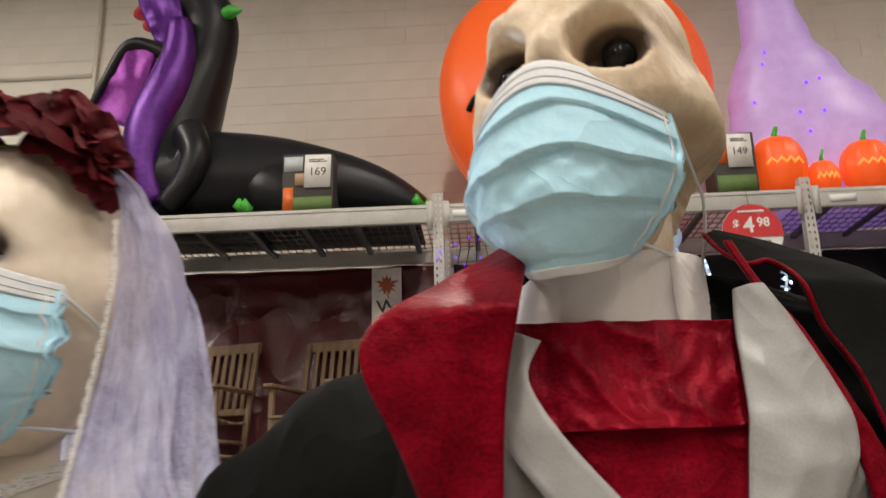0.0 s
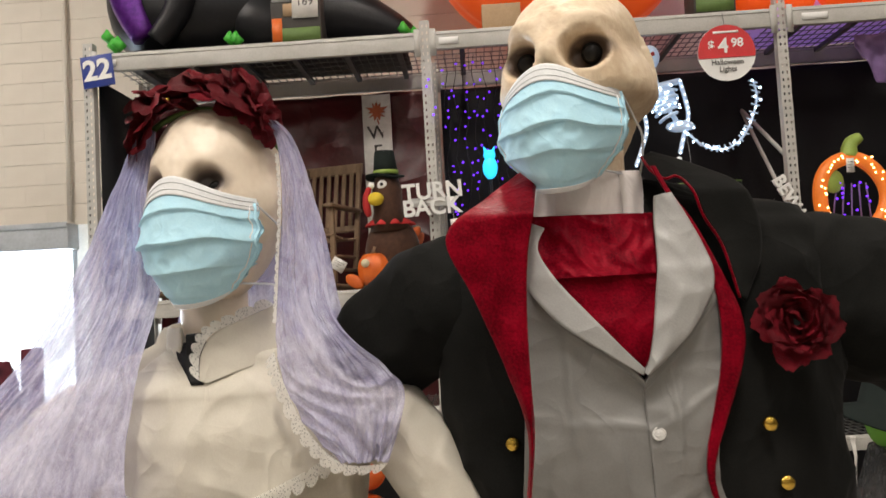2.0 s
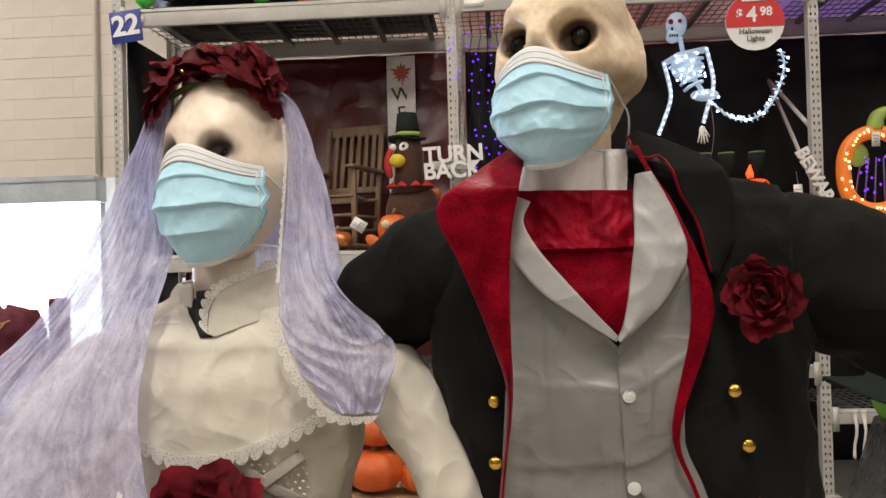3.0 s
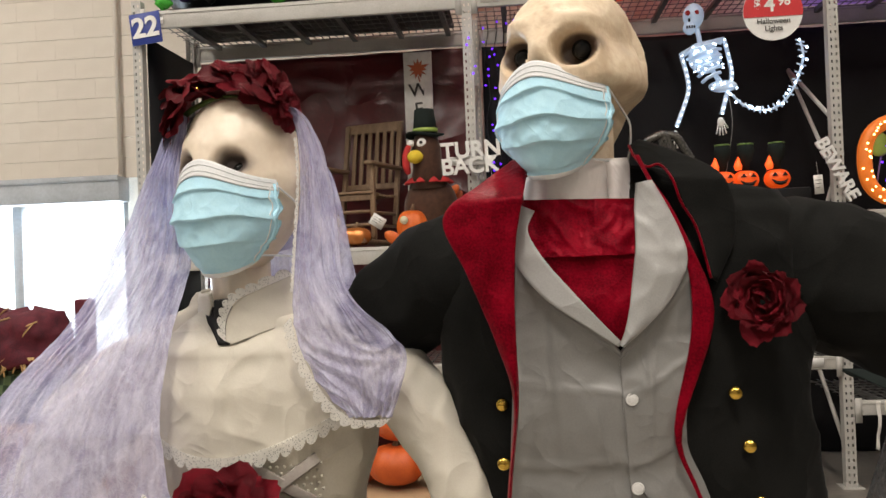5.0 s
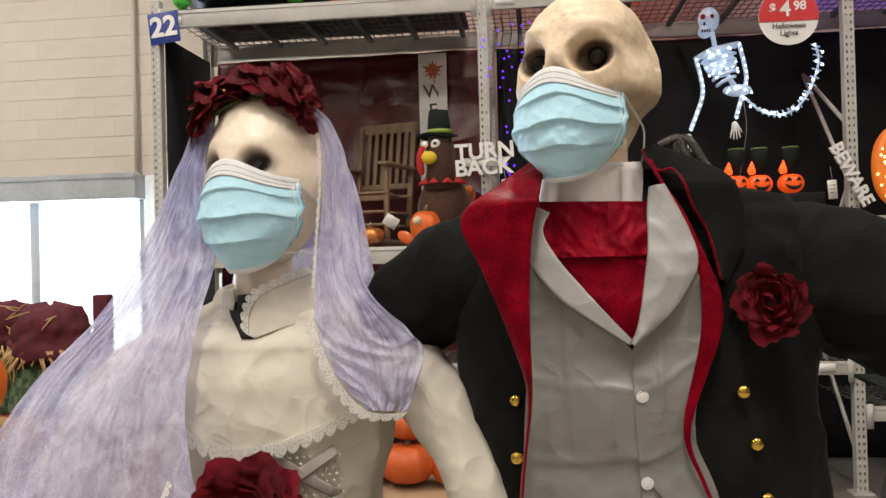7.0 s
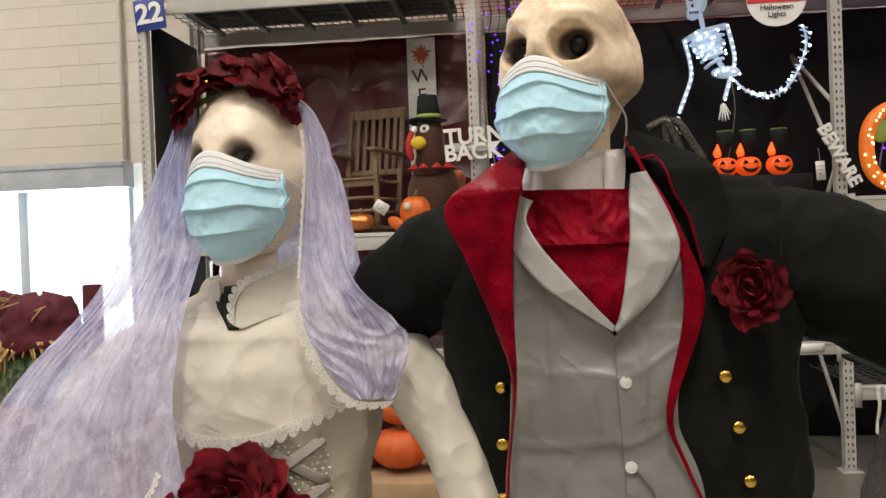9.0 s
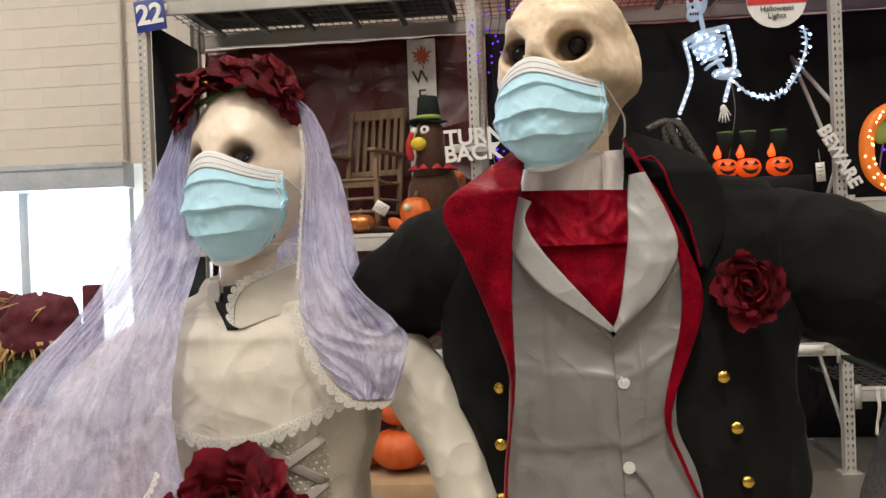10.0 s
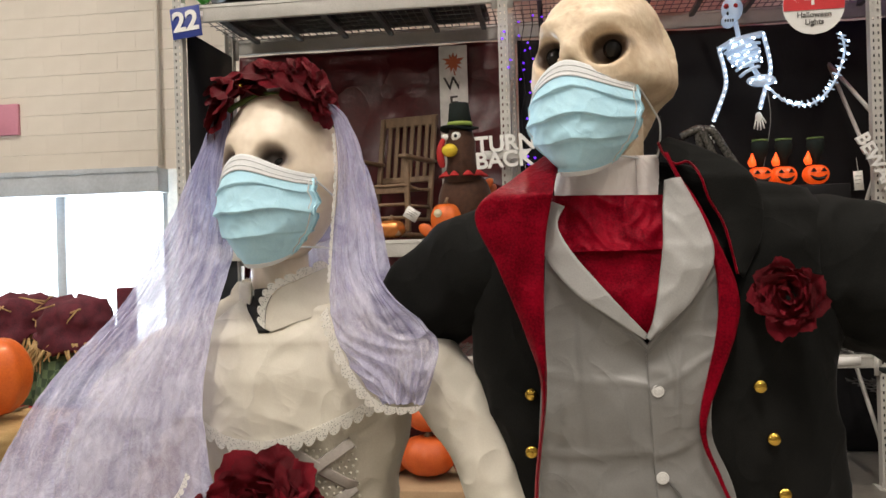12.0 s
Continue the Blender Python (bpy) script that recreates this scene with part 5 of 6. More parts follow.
# welcome board
wb = thing("welcome_board", (-0.47, 7.1, 1.79), "tall whitewashed board with a maple leaf behind the turkey", "sign")
part("board", boxes((-0.59, -0.355, 7.09, 7.108, 1.79, 3.40), bevel=0.003), M["wood_tag"], wb)
leaf_bm = bmesh.new()
lp = []
for k in range(22):
    a = 2 * math.pi * k / 22 + math.pi / 2
    lp.append(Vector((-0.47 + (0.085 if k % 2 == 0 else 0.045) * (1.0 + 0.25 * math.cos(5 * (a - math.pi / 2))) * math.cos(a), 0, 3.26 + (0.085 if k % 2 == 0 else 0.045) * math.sin(a))))
loft(leaf_bm, [[p + Vector((0, y, 0)) for p in lp] for y in (7.083, 7.0895)])
tube(leaf_bm, [(-0.47, 7.086, 3.2), (-0.455, 7.086, 3.15)], 0.005, n=6)
part("maple_leaf", leaf_bm, M["leaf"], wb, "rust-red maple leaf", flat=True)
for ch, z in (("W", 3.08), ("E", 2.92), ("L", 2.76)):
    words("lettering", ch, 0.155, pose(-0.47, 7.087, z) @ UPRIGHT @ Matrix.Shear("XY", 4, (0.18, 0)), M["ink"], wb, 0.001, 0.0015)


# rocking chairs
def rocking_chair():
    t = thing("rocking_chair", (0, 0, 0), "worn brown slatted wooden rocking chair on the shelf", "rocking chair", group="rocking chairs")
    tilt = 0.20

    def back_y(z):
        return 0.20 + (z - 0.40) * tilt
    for x in (-0.25, 0.22):
        part("back_post", boxes((0, 0.036, -0.018, 0.018, 0, 0.86), bevel=0.004, m=pose(x, back_y(0.2) - 0.02, 0.17, -11, 0, 0)), M["oak"], t)
        part("front_leg", boxes((x, x + 0.036, -0.26, -0.225, 0.06, 0.62), bevel=0.004), M["oak"], t)
        part("arm", boxes((x - 0.02, x + 0.055, -0.31, 0.24, 0.62, 0.645), bevel=0.006), M["oak"], t)
        rp = [(x + 0.018, -0.45 + k * 0.1, 0.028 + 0.10 * ((-0.45 + k * 0.1) + 0.02) ** 2 * 1.4) for k in range(10)]
        part("rocker", tube(bmesh.new(), rp, 0.024, n=6), M["oak"], t)
        for z in (0.16, 0.26):
            part("side_rail", tube(bmesh.new(), [(x + 0.018, -0.24, z), (x + 0.018, 0.18, z)], 0.013, n=8), M["oak"], t)
    part("top_rail", boxes((-0.25, 0.255, -0.012, 0.014, 0, 0.085), bevel=0.006, m=pose(0, back_y(0.99), 0.945, -11, 0, 0)), M["oak"], t)
    part("lower_rail", boxes((-0.23, 0.235, -0.012, 0.014, 0, 0.05), bevel=0.005, m=pose(0, back_y(0.5), 0.47, -11, 0, 0)), M["oak"], t)
    for k in range(6):
        x = -0.185 + k * 0.067
        part("back_slat", boxes((x, x + 0.034, -0.007, 0.007, 0, 0.46), bevel=0.003, m=pose(0, back_y(0.51) + 0.002, 0.50, -11, 0, 0)), M["oak"], t)
    for k in range(8):
        y = -0.27 + k * 0.06
        z = 0.405 - 0.022 * math.sin(math.pi * k / 8)
        part("seat_slat", boxes((-0.24, 0.245, y, y + 0.046, z, z + 0.02), bevel=0.004), M["oak"], t)
    part("front_rail", boxes((-0.22, 0.225, -0.255, -0.235, 0.355, 0.40), bevel=0.004), M["oak"], t)
    for z in (0.17, 0.27):
        part("front_stretcher", tube(bmesh.new(), [(-0.23, -0.243, z), (0.24, -0.243, z)], 0.013, n=8), M["oak"], t)
    return t


chair = rocking_chair()
chair.matrix_basis = pose(-0.93, 6.72, 1.787, 0, 0, -16)
copy_thing(chair, pose(-1.76, 6.74, 1.787, 0, 0, -14))

# turkey decoration
tk = thing("turkey_figure", (-0.34, 6.45, 1.787), "brown plush turkey in a black pilgrim hat on the shelf", "turkey decoration")
part("body", ball(bmesh.new(), (-0.335, 6.47, 2.05), (0.205, 0.17, 0.265), 28, 18), M["turkey"], tk)
part("neck", tube(bmesh.new(), [(-0.345, 6.45, 2.22), (-0.35, 6.43, 2.36), (-0.352, 6.42, 2.5), (-0.352, 6.42, 2.60)], [0.15, 0.108, 0.112, 0.085], n=20), M["turkey"], tk)
part("hat_brim", loft(bmesh.new(), [[Vector((-0.36 + r * math.cos(a), 6.42 + r * 0.9 * math.sin(a), z + 0.012 * math.sin(a * 2))) for a in (2 * math.pi * k / 28 for k in range(28))] for r, z in ((0.06, 2.59), (0.145, 2.600), (0.145, 2.612), (0.06, 2.625))]), M["hatblack"], tk)
hat_crown = part("hat_crown", tube(bmesh.new(), [(-0.355, 6.42, 2.615), (-0.357, 6.42, 2.70), (-0.36, 6.42, 2.795)], [0.092, 0.084, 0.072], n=22), M["hatblack"], tk)
part("hat_band", tube(bmesh.new(), [(-0.355, 6.42, 2.622), (-0.355, 6.42, 2.652)], 0.0945, n=22), M["lime"], hat_crown, "olive hat band")
for dx, r in ((-0.02, 0.040), (-0.105, 0.026)):
    eyeball = part("eye", ball(bmesh.new(), (-0.352 + dx, 6.335, 2.535), (r, 0.025, r), 14, 10), M["white"], tk, "round white eye")
    if dx > -0.05:
        part("pupil", ball(bmesh.new(), (-0.377, 6.312, 2.540), (0.013, 0.006, 0.013), 10, 8), M["black"], eyeball)
part("beak", ball(bmesh.new(), (-0.425, 6.315, 2.435), (0.060, 0.05, 0.050), 16, 10), M["yellow"], tk, "yellow beak")
part("wattle", tube(bmesh.new(), curve_points([(-0.47, 6.33, 2.52), (-0.495, 6.32, 2.45), (-0.492, 6.32, 2.37), (-0.478, 6.33, 2.31)], 12), [0.018, 0.02, 0.022, 0.024, 0.026, 0.027, 0.028, 0.028, 0.027, 0.025, 0.02, 0.012], n=10), M["redfelt"], tk, "red wattle")
frill = [[Vector((-0.345 + r * (1 + 0.14 * math.sin(a * 9)) * math.cos(a), 6.45 + r * 0.9 * (1 + 0.14 * math.sin(a * 9)) * math.sin(a), z)) for a in (2 * math.pi * k / 54 for k in range(54))] for r, z in ((0.10, 2.31), (0.17, 2.255), (0.17, 2.245), (0.10, 2.28))]
part("frill_collar", loft(bmesh.new(), frill), M["redfelt"], tk, "red scalloped collar")
for k, (dx, dz, mt) in enumerate(((0.13, 0.02, "leaf"), (0.17, 0.06, "orange"), (0.15, -0.03, "redfelt"), (0.20, 0.01, "leaf"))):
    part("tail_feather", ball(bmesh.new(), (-0.345 + dx, 6.46 + 0.02 * k, 2.12 + dz), (0.07, 0.012, 0.035), 14, 8, None, Matrix.Rotation(radians(-35 - 8 * k), 3, "Y")), M[mt], tk)
for x in (-0.42, -0.26):
    part("foot", ball(bmesh.new(), (x, 6.33, 1.802), (0.05, 0.07, 0.016), 12, 8), M["orange"], tk)

pumpkin((-0.461, 6.30, 1.925), (0.118, 0.115, 0.138), M["orange"], "small orange pumpkin with a round sticker on the shelf", M["oak"], group="shelf pumpkins", tall=0.05)
tagged(part("sticker", loft(bmesh.new(), [[Vector((-0.508 + 0.030 * math.cos(a), y, 1.968 + 0.030 * math.sin(a))) for a in (2 * math.pi * k / 20 for k in range(20))] for y in (6.184, 6.20)]), M["cream"]), "round paper sticker on the small pumpkin", "sticker")
pumpkin((-0.880, 6.30, 1.867), (0.118, 0.11, 0.080), M["copper"], "squat metallic copper pumpkin on the shelf", M["oak"], group="shelf pumpkins", tall=0.04)
pumpkin((-1.085, 6.30, 1.925), (0.105, 0.10, 0.138), M["cream"], "tall cream-white pumpkin on the shelf", M["oak"], group="shelf pumpkins", tall=0.04)
card("price_tag", -0.700, 6.19, 1.968, 0.105, 0.085, 33, "tilted white price card on the shelf edge")
tagged(part("felt_leaf", ball(bmesh.new(), (-0.600, 6.27, 1.845), (0.075, 0.012, 0.045), 14, 8, None, Matrix.Rotation(radians(35), 3, "Y")), M["orange"]), "orange felt leaf lying by the pumpkin", "leaf")

# purple light curtain and owl lamp
pl = thing("light_curtain", (0.4, 6.6, 3.5), "dark hanging curtain of violet string lights", "string lights")
rl = random.Random(3)
wires, dots = bmesh.new(), bmesh.new()
for k in range(9):
    x = 0.12 + k * 0.074
    pts = [(x + 0.02 * math.sin(j * 1.7 + k), 6.55 + 0.05 * math.sin(k * 2.1), 3.52 - j * 0.13) for j in range(10)]
    tube(wires, pts, 0.003, n=4)
    for j in range(15):
        p = (x + rl.uniform(-0.035, 0.035), 6.53 + rl.uniform(-0.03, 0.03), 3.42 - j * 0.080 + rl.uniform(-0.04, 0.04))
        if rl.random() < 0.82:
            ball(dots, p, (0.0075,) * 3, 6, 4)
for k in range(4):
    ball(dots, (-0.05 + rl.uniform(-0.05, 0.12), 6.16, 3.25 - k * 0.09 + rl.uniform(-0.04, 0.04)), (0.008,) * 3, 6, 4)
tagged(part("wire", wires, M["black"], pl), kind="stuff")
tagged(part("bulbs", dots, M["violet_dot"], pl), kind="stuff")
owl = Multi()
owl.add(M["cyan_led"], ball, (0.42, 6.5, 2.64), (0.055, 0.05, 0.085), 16, 12)
owl.add(M["cyan_led"], ball, (0.42, 6.5, 2.735), (0.045, 0.04, 0.04), 14, 10)
for s in (-1, 1):
    owl.add(M["cyan_led"], tube, [(0.42 + s * 0.025, 6.5, 2.76), (0.42 + s * 0.04, 6.5, 2.80)], [0.014, 0.003], n=8)
owl.add(M["black"], tube, [(0.42, 6.5, 2.55), (0.42, 6.5, 1.905)], 0.012, n=8)
owl.link("owl_lamp", "glowing turquoise owl-shaped light on a stake", "lamp")

# lit skeleton with its chain of bones
sk = Multi()
P, LED = M["cold_plastic"], M["cold_led"]
Y0 = 6.5


def at(x, z, dy=0.0):
    return Vector((x, Y0 + dy, z))


def tooth(bm, x):
    box(bm, x, x + 0.010, Y0 - 0.078, Y0 - 0.066, 3.285, 3.303)


sk.add(P, ball, at(1.650, 3.390), (0.075, 0.085, 0.092), 20, 14)
sk.add(P, ball, at(1.615, 3.300, -0.02), (0.048, 0.055, 0.050), 16, 10)
for dx in (-0.045, 0.018):
    sk.add(M["redfelt"], ball, at(1.640 + dx, 3.395, -0.075), (0.019, 0.014, 0.019), 12, 8)
sk.add(M["black"], ball, at(1.605, 3.345, -0.068), (0.009, 0.012, 0.014), 8, 6)
for k in range(4):
    sk.add(M["black"], tooth, 1.583 + k * 0.017)
sk.add(P, tube, [at(1.672, 3.30), at(1.690, 3.19)], 0.018, n=8)
sk.add(P, tube, [at(1.545, 3.10), at(1.66, 3.165), at(1.86, 3.205)], [0.022, 0.024, 0.020], n=8)
for k in range(6):
    z = 3.15 - k * 0.043
    w = 0.135 - 0.014 * k
    cx = 1.700 + 0.012 * k
    sk.add(P, tube, [at(cx - w, z - 0.035, 0), at(cx - w * 0.7, z - 0.02, -0.07), at(cx, z, -0.09), at(cx + w * 0.7, z + 0.02, -0.06), at(cx + w, z + 0.03, 0)], 0.0125, n=6)
sk.add(P, tube, [at(1.71, 3.15), at(1.76, 3.0), at(1.83, 2.88)], [0.020, 0.018, 0.02], n=8)
sk.add(P, ball, at(1.715, 3.075), (0.115, 0.055, 0.115), 18, 12)
sk.add(P, ball, at(1.84, 2.862), (0.105, 0.05, 0.045), 16, 8)
arms = ([at(1.552, 3.10), at(1.585, 2.96), at(1.592, 2.84), at(1.545, 2.70), at(1.498, 2.585)], [at(1.862, 3.20), at(1.895, 3.05), at(1.905, 2.93), at(1.865, 2.80), at(1.825, 2.66)])
for pts in arms:
    sk.add(P, tube, curve_points(pts, 16), 0.016, n=8)
for hx, hz in ((1.485, 2.52), (1.815, 2.60)):
    sk.add(M["white"], ball, at(hx, hz), (0.026, 0.012, 0.038), 10, 8)
    for k in range(4):
        sk.add(M["white"], tube, [at(hx - 0.02 + k * 0.014, hz - 0.02), at(hx - 0.035 + k * 0.024, hz - 0.10 + 0.01 * abs(k - 1.5))], 0.0055, n=6)
    sk.add(M["white"], tube, [at(hx + 0.02, hz + 0.01), at(hx + 0.05, hz - 0.045)], 0.0055, n=6)
tail = curve_points([at(1.88, 2.82), at(1.98, 2.72), at(2.09, 2.675), at(2.20, 2.685), at(2.30, 2.765), at(2.375, 2.90), at(2.415, 3.05), at(2.400, 3.16)], 40)
sk.add(P, tube, tail, 0.009, n=6)
for k in range(3, 40, 2):
    d = Vector((-0.035, 0, 0.012)) if k > 22 else Vector((-0.015, 0, 0.03))
    sk.add(P, tube, [tail[k] + d, tail[k] - d * 0.8], 0.006, n=5)
rl = random.Random(8)
for k in range(40):
    if k % 2 == 0:
        sk.add(LED, ball, tail[k] + Vector((rl.uniform(-0.03, 0.03), -0.02, rl.uniform(-0.02, 0.02))), (0.0105,) * 3, 6, 4)
for pts in arms:
    for p in curve_points(pts, 12):
        sk.add(LED, ball, p + Vector((0, -0.018, 0)), (0.0085,) * 3, 6, 4)
for k in range(26):
    sk.add(LED, ball, at(1.70 + rl.uniform(-0.10, 0.15), 3.06 + rl.uniform(-0.12, 0.10), -0.10), (0.009,) * 3, 6, 4)
for k in range(8):
    sk.add(LED, ball, at(1.84 + rl.uniform(-0.09, 0.09), 2.862 + rl.uniform(-0.03, 0.03), -0.055), (0.008,) * 3, 6, 4)
sk.add(M["zinc"], tube, [at(1.67, 3.475), at(1.67, 3.56)], 0.003, n=5)
sk.add(M["zinc"], tube, curve_points([at(1.87, 2.80, -0.03), at(1.885, 2.60, -0.05), at(1.86, 2.40, -0.05), at(1.80, 2.10, -0.05)], 14), 0.003, n=5)
sk.link("light_up_skeleton", "hanging clear plastic skeleton glowing with cold white lights", "skeleton decoration")

# jack-o'-lantern torches on a black riser, tinsel branches
tagged(part("display_riser", boxes((1.30, 2.36, 6.28, 6.75, 1.907, 2.085), bevel=0.01), M["black"]), "low black display box on the rack shelf", "riser")
for x in (1.800, 1.962, 2.180):
    t = thing("pumpkin_torch", (x, 6.45, 2.087), "grinning orange pumpkin torch with a dark skull goblet and lit flame", "pumpkin light", group="pumpkin torches")
    lantern = part("pumpkin", ribbed(bmesh.new(), (x, 6.45, 2.165), (0.092, 0.085, 0.078), ribs=9), M["lit_pumpkin"], t)
    for s in (-1, 1):
        part("eye_hole", loft(bmesh.new(), [[Vector((x + s * 0.034 + a, y, 2.178 + b)) for a, b in ((-0.02, 0), (0.02, 0), (0, 0.028))] for y in (6.362, 6.385)]), M["black"], lantern, flat=True)
    part("grin", tube(bmesh.new(), [(x - 0.055, 6.375, 2.155), (x - 0.03, 6.364, 2.132), (x, 6.360, 2.125), (x + 0.03, 6.364, 2.132), (x + 0.055, 6.375, 2.155)], [0.004, 0.012, 0.015, 0.012, 0.004], n=6), M["black"], lantern)
    goblet = part("goblet", tube(bmesh.new(), [(x + 0.01, 6.47, 2.23), (x + 0.01, 6.47, 2.29), (x + 0.01, 6.47, 2.32), (x + 0.01, 6.47, 2.38), (x + 0.01, 6.47, 2.425)], [0.022, 0.026, 0.052, 0.062, 0.055], n=14), M["hatblack"], t, "dark green skull goblet")
    part("goblet_rim", tube(bmesh.new(), [(x + 0.01, 6.47, 2.418), (x + 0.01, 6.47, 2.43)], 0.058, n=14), M["stem"], goblet)
    part("flame", tube(bmesh.new(), [(x - 0.055, 6.42, 2.235), (x - 0.06, 6.42, 2.265), (x - 0.055, 6.42, 2.33)], [0.022, 0.030, 0.004], n=10), M["flame"], t, "glowing orange flame")
tb_ = Multi()
for pts in ([(1.24, 6.35, 2.46), (1.36, 6.33, 2.51), (1.40, 6.33, 2.46), (1.46, 6.33, 2.30), (1.50, 6.33, 2.09)], [(1.38, 6.34, 2.50), (1.46, 6.34, 2.49), (1.55, 6.34, 2.34), (1.62, 6.34, 2.22), (1.60, 6.34, 2.09)], [(1.36, 6.35, 2.49), (1.39, 6.36, 2.3), (1.44, 6.36, 2.09)]):
    tb_.add(M["tinsel"], tube, curve_points(pts, 18), 0.032, n=10)
    for p in curve_points(pts, 5):
        tb_.add(M["warm_led"], ball, p + Vector((0.008, -0.026, 0.004)), (0.0035,) * 3, 6, 4)
tb_.link("tinsel_branch", "black tinsel spider-leg branch with tiny warm lights", "branch")

# pumpkin wreath light on the shelf of the next bay
wr = thing("pumpkin_light", (2.95, 6.3, 1.907), "pumpkin-shaped orange rope light with violet lights inside", "pumpkin light")
ringp = [Vector((2.950 + 0.232 * math.cos(a) * (1 + 0.05 * math.cos(3 * a)), 6.30, 2.245 + 0.275 * math.sin(a))) for a in (2 * math.pi * k / 48 for k in range(49))]
part("frame", tube(bmesh.new(), ringp, 0.05, n=12, caps=False), M["wreath"], wr)
rl = random.Random(11)
dots = bmesh.new()
for k in range(48):
    ball(dots, ringp[k] + Vector((rl.uniform(-0.03, 0.03), -0.048, rl.uniform(-0.03, 0.03))), (0.008,) * 3, 6, 4)
tagged(part("bulbs", dots, M["warm_led"], wr), kind="stuff")
part("stem", tube(bmesh.new(), curve_points([(2.95, 6.3, 2.53), (2.97, 6.3, 2.62), (3.04, 6.3, 2.665)], 10), [0.06, 0.06, 0.058, 0.055, 0.052, 0.05, 0.046, 0.042, 0.04, 0.035], n=10), M["lime"], wr, "lime green stem")
part("leaf", ball(bmesh.new(), (2.83, 6.3, 2.36), (0.075, 0.02, 0.085), 14, 8), M["lime"], wr)
for k in range(5):
    part("inner_wire", tube(bmesh.new(), [(2.80 + k * 0.07, 6.31, 2.02), (2.83 + k * 0.06, 6.31, 2.2), (2.86 + k * 0.05, 6.31, 2.34)], 0.006, n=5), M["hang"], wr)
vd = bmesh.new()
for k in range(16):
    ball(vd, (2.95 + rl.uniform(-0.13, 0.13), 6.29, 2.22 + rl.uniform(-0.16, 0.14)), (0.0085,) * 3, 6, 4)
tagged(part("violet_bulbs", vd, M["violet_dot"], wr), kind="stuff")
card("price_tag", 2.93, 6.235, 2.46, 0.055, 0.10, 2, "white price tag on the pumpkin rope light")
tagged(part("hanging_bat", sheet([(3.15, 3.46), (3.17, 3.36), (3.24, 3.25), (3.30, 3.10)], [(3.75, 3.46), (3.78, 3.35), (3.72, 3.22), (3.45, 3.08)], lambda x, z: 6.5, thick=0.004, n=20, m=26, wrinkle=0.06, wscale=8, seed=4.0), M["hang"]), "torn lavender cloth decoration hanging under the beam", "hanging decoration")

# top of the rack: inflatables, boxes, lit pumpkins
TOP = 3.602
dg = thing("inflatable_dragon", (-1.9, 6.7, TOP), "black inflatable dragon with purple wings lying on the rack", "inflatable")
part("body", tube(bmesh.new(), curve_points([(-0.10, 6.60, 3.69), (-0.55, 6.65, 3.87), (-1.15, 6.70, 3.975), (-1.70, 6.72, 4.01), (-2.05, 6.72, 4.03), (-2.12, 6.70, 4.40), (-2.00, 6.68, 4.78), (-1.88, 6.66, 5.10), (-1.86, 6.62, 5.42), (-2.02, 6.58, 5.62)], 50), [0.07 + 0.36 * math.sin(min(1.0, k / 18) * math.pi / 2) if k < 22 else 0.43 - 0.21 * min(1.0, (k - 22) / 16) for k in range(50)], n=26), M["inflate"], dg)
# added flat black sheet that darkens the wire deck seen from below
part("base_skirt", boxes((-2.34, -0.16, 6.26, 7.18, TOP, TOP + 0.03), bevel=0.01), M["inflate"], dg)
part("haunch", ball(bmesh.new(), (-1.15, 6.42, 3.84), (0.30, 0.14, 0.235), 20, 14), M["inflate"], dg)
part("front_leg", tube(bmesh.new(), curve_points([(-1.88, 6.38, 4.32), (-1.78, 6.30, 4.10), (-1.84, 6.28, 3.88), (-1.98, 6.28, 3.70)], 18), [0.13 - 0.003 * k for k in range(18)], n=16), M["inflate"], dg)
part("belly", tube(bmesh.new(), curve_points([(-2.10, 6.36, 3.75), (-2.21, 6.36, 4.05), (-2.20, 6.38, 4.38), (-2.09, 6.40, 4.70), (-2.02, 6.42, 5.0), (-2.02, 6.40, 5.30)], 30), [0.09 + 0.08 * math.sin(math.pi * k / 29) for k in range(30)], n=16), M["purple"], dg, "purple foil belly")
part("wing", sheet([(-2.42, 5.12), (-2.55, 4.85), (-2.72, 4.48)], [(-2.18, 5.10), (-2.25, 4.75), (-2.28, 4.32)], lambda x, z: 6.40, thick=0.05, n=16, m=14, wrinkle=0.04, wscale=6, seed=1.0, middle=[(-2.30, 5.12), (-2.38, 4.80), (-2.48, 4.45)]), M["magenta"], dg, "glittering magenta wing membrane")
part("wing_edge", tube(bmesh.new(), curve_points([(-2.10, 6.42, 5.02), (-2.40, 6.41, 5.12), (-2.57, 6.41, 4.86), (-2.74, 6.41, 4.45)], 18), [0.07 - 0.003 * k for k in range(18)], n=10), M["inflate"], dg)
part("wing", sheet([(-2.45, 5.75), (-2.36, 5.45), (-2.22, 5.15)], [(-2.10, 5.78), (-2.02, 5.40), (-1.98, 5.02)], lambda x, z: 6.40, thick=0.05, n=16, m=12, wrinkle=0.05, wscale=7, seed=6.0), M["purple"], dg, "crinkled purple foil wing")
part("head", ball(bmesh.new(), (-2.02, 6.58, 5.72), (0.30, 0.20, 0.20), 20, 14), M["inflate"], dg)
part("jaw", ball(bmesh.new(), (-2.30, 6.52, 5.50), (0.17, 0.10, 0.06), 16, 10, None, Matrix.Rotation(radians(-20), 3, "Y")), M["redfelt"], dg, "red mouth")
part("tongue", ball(bmesh.new(), (-2.28, 6.50, 5.34), (0.09, 0.05, 0.06), 14, 8), M["redfelt"], dg)
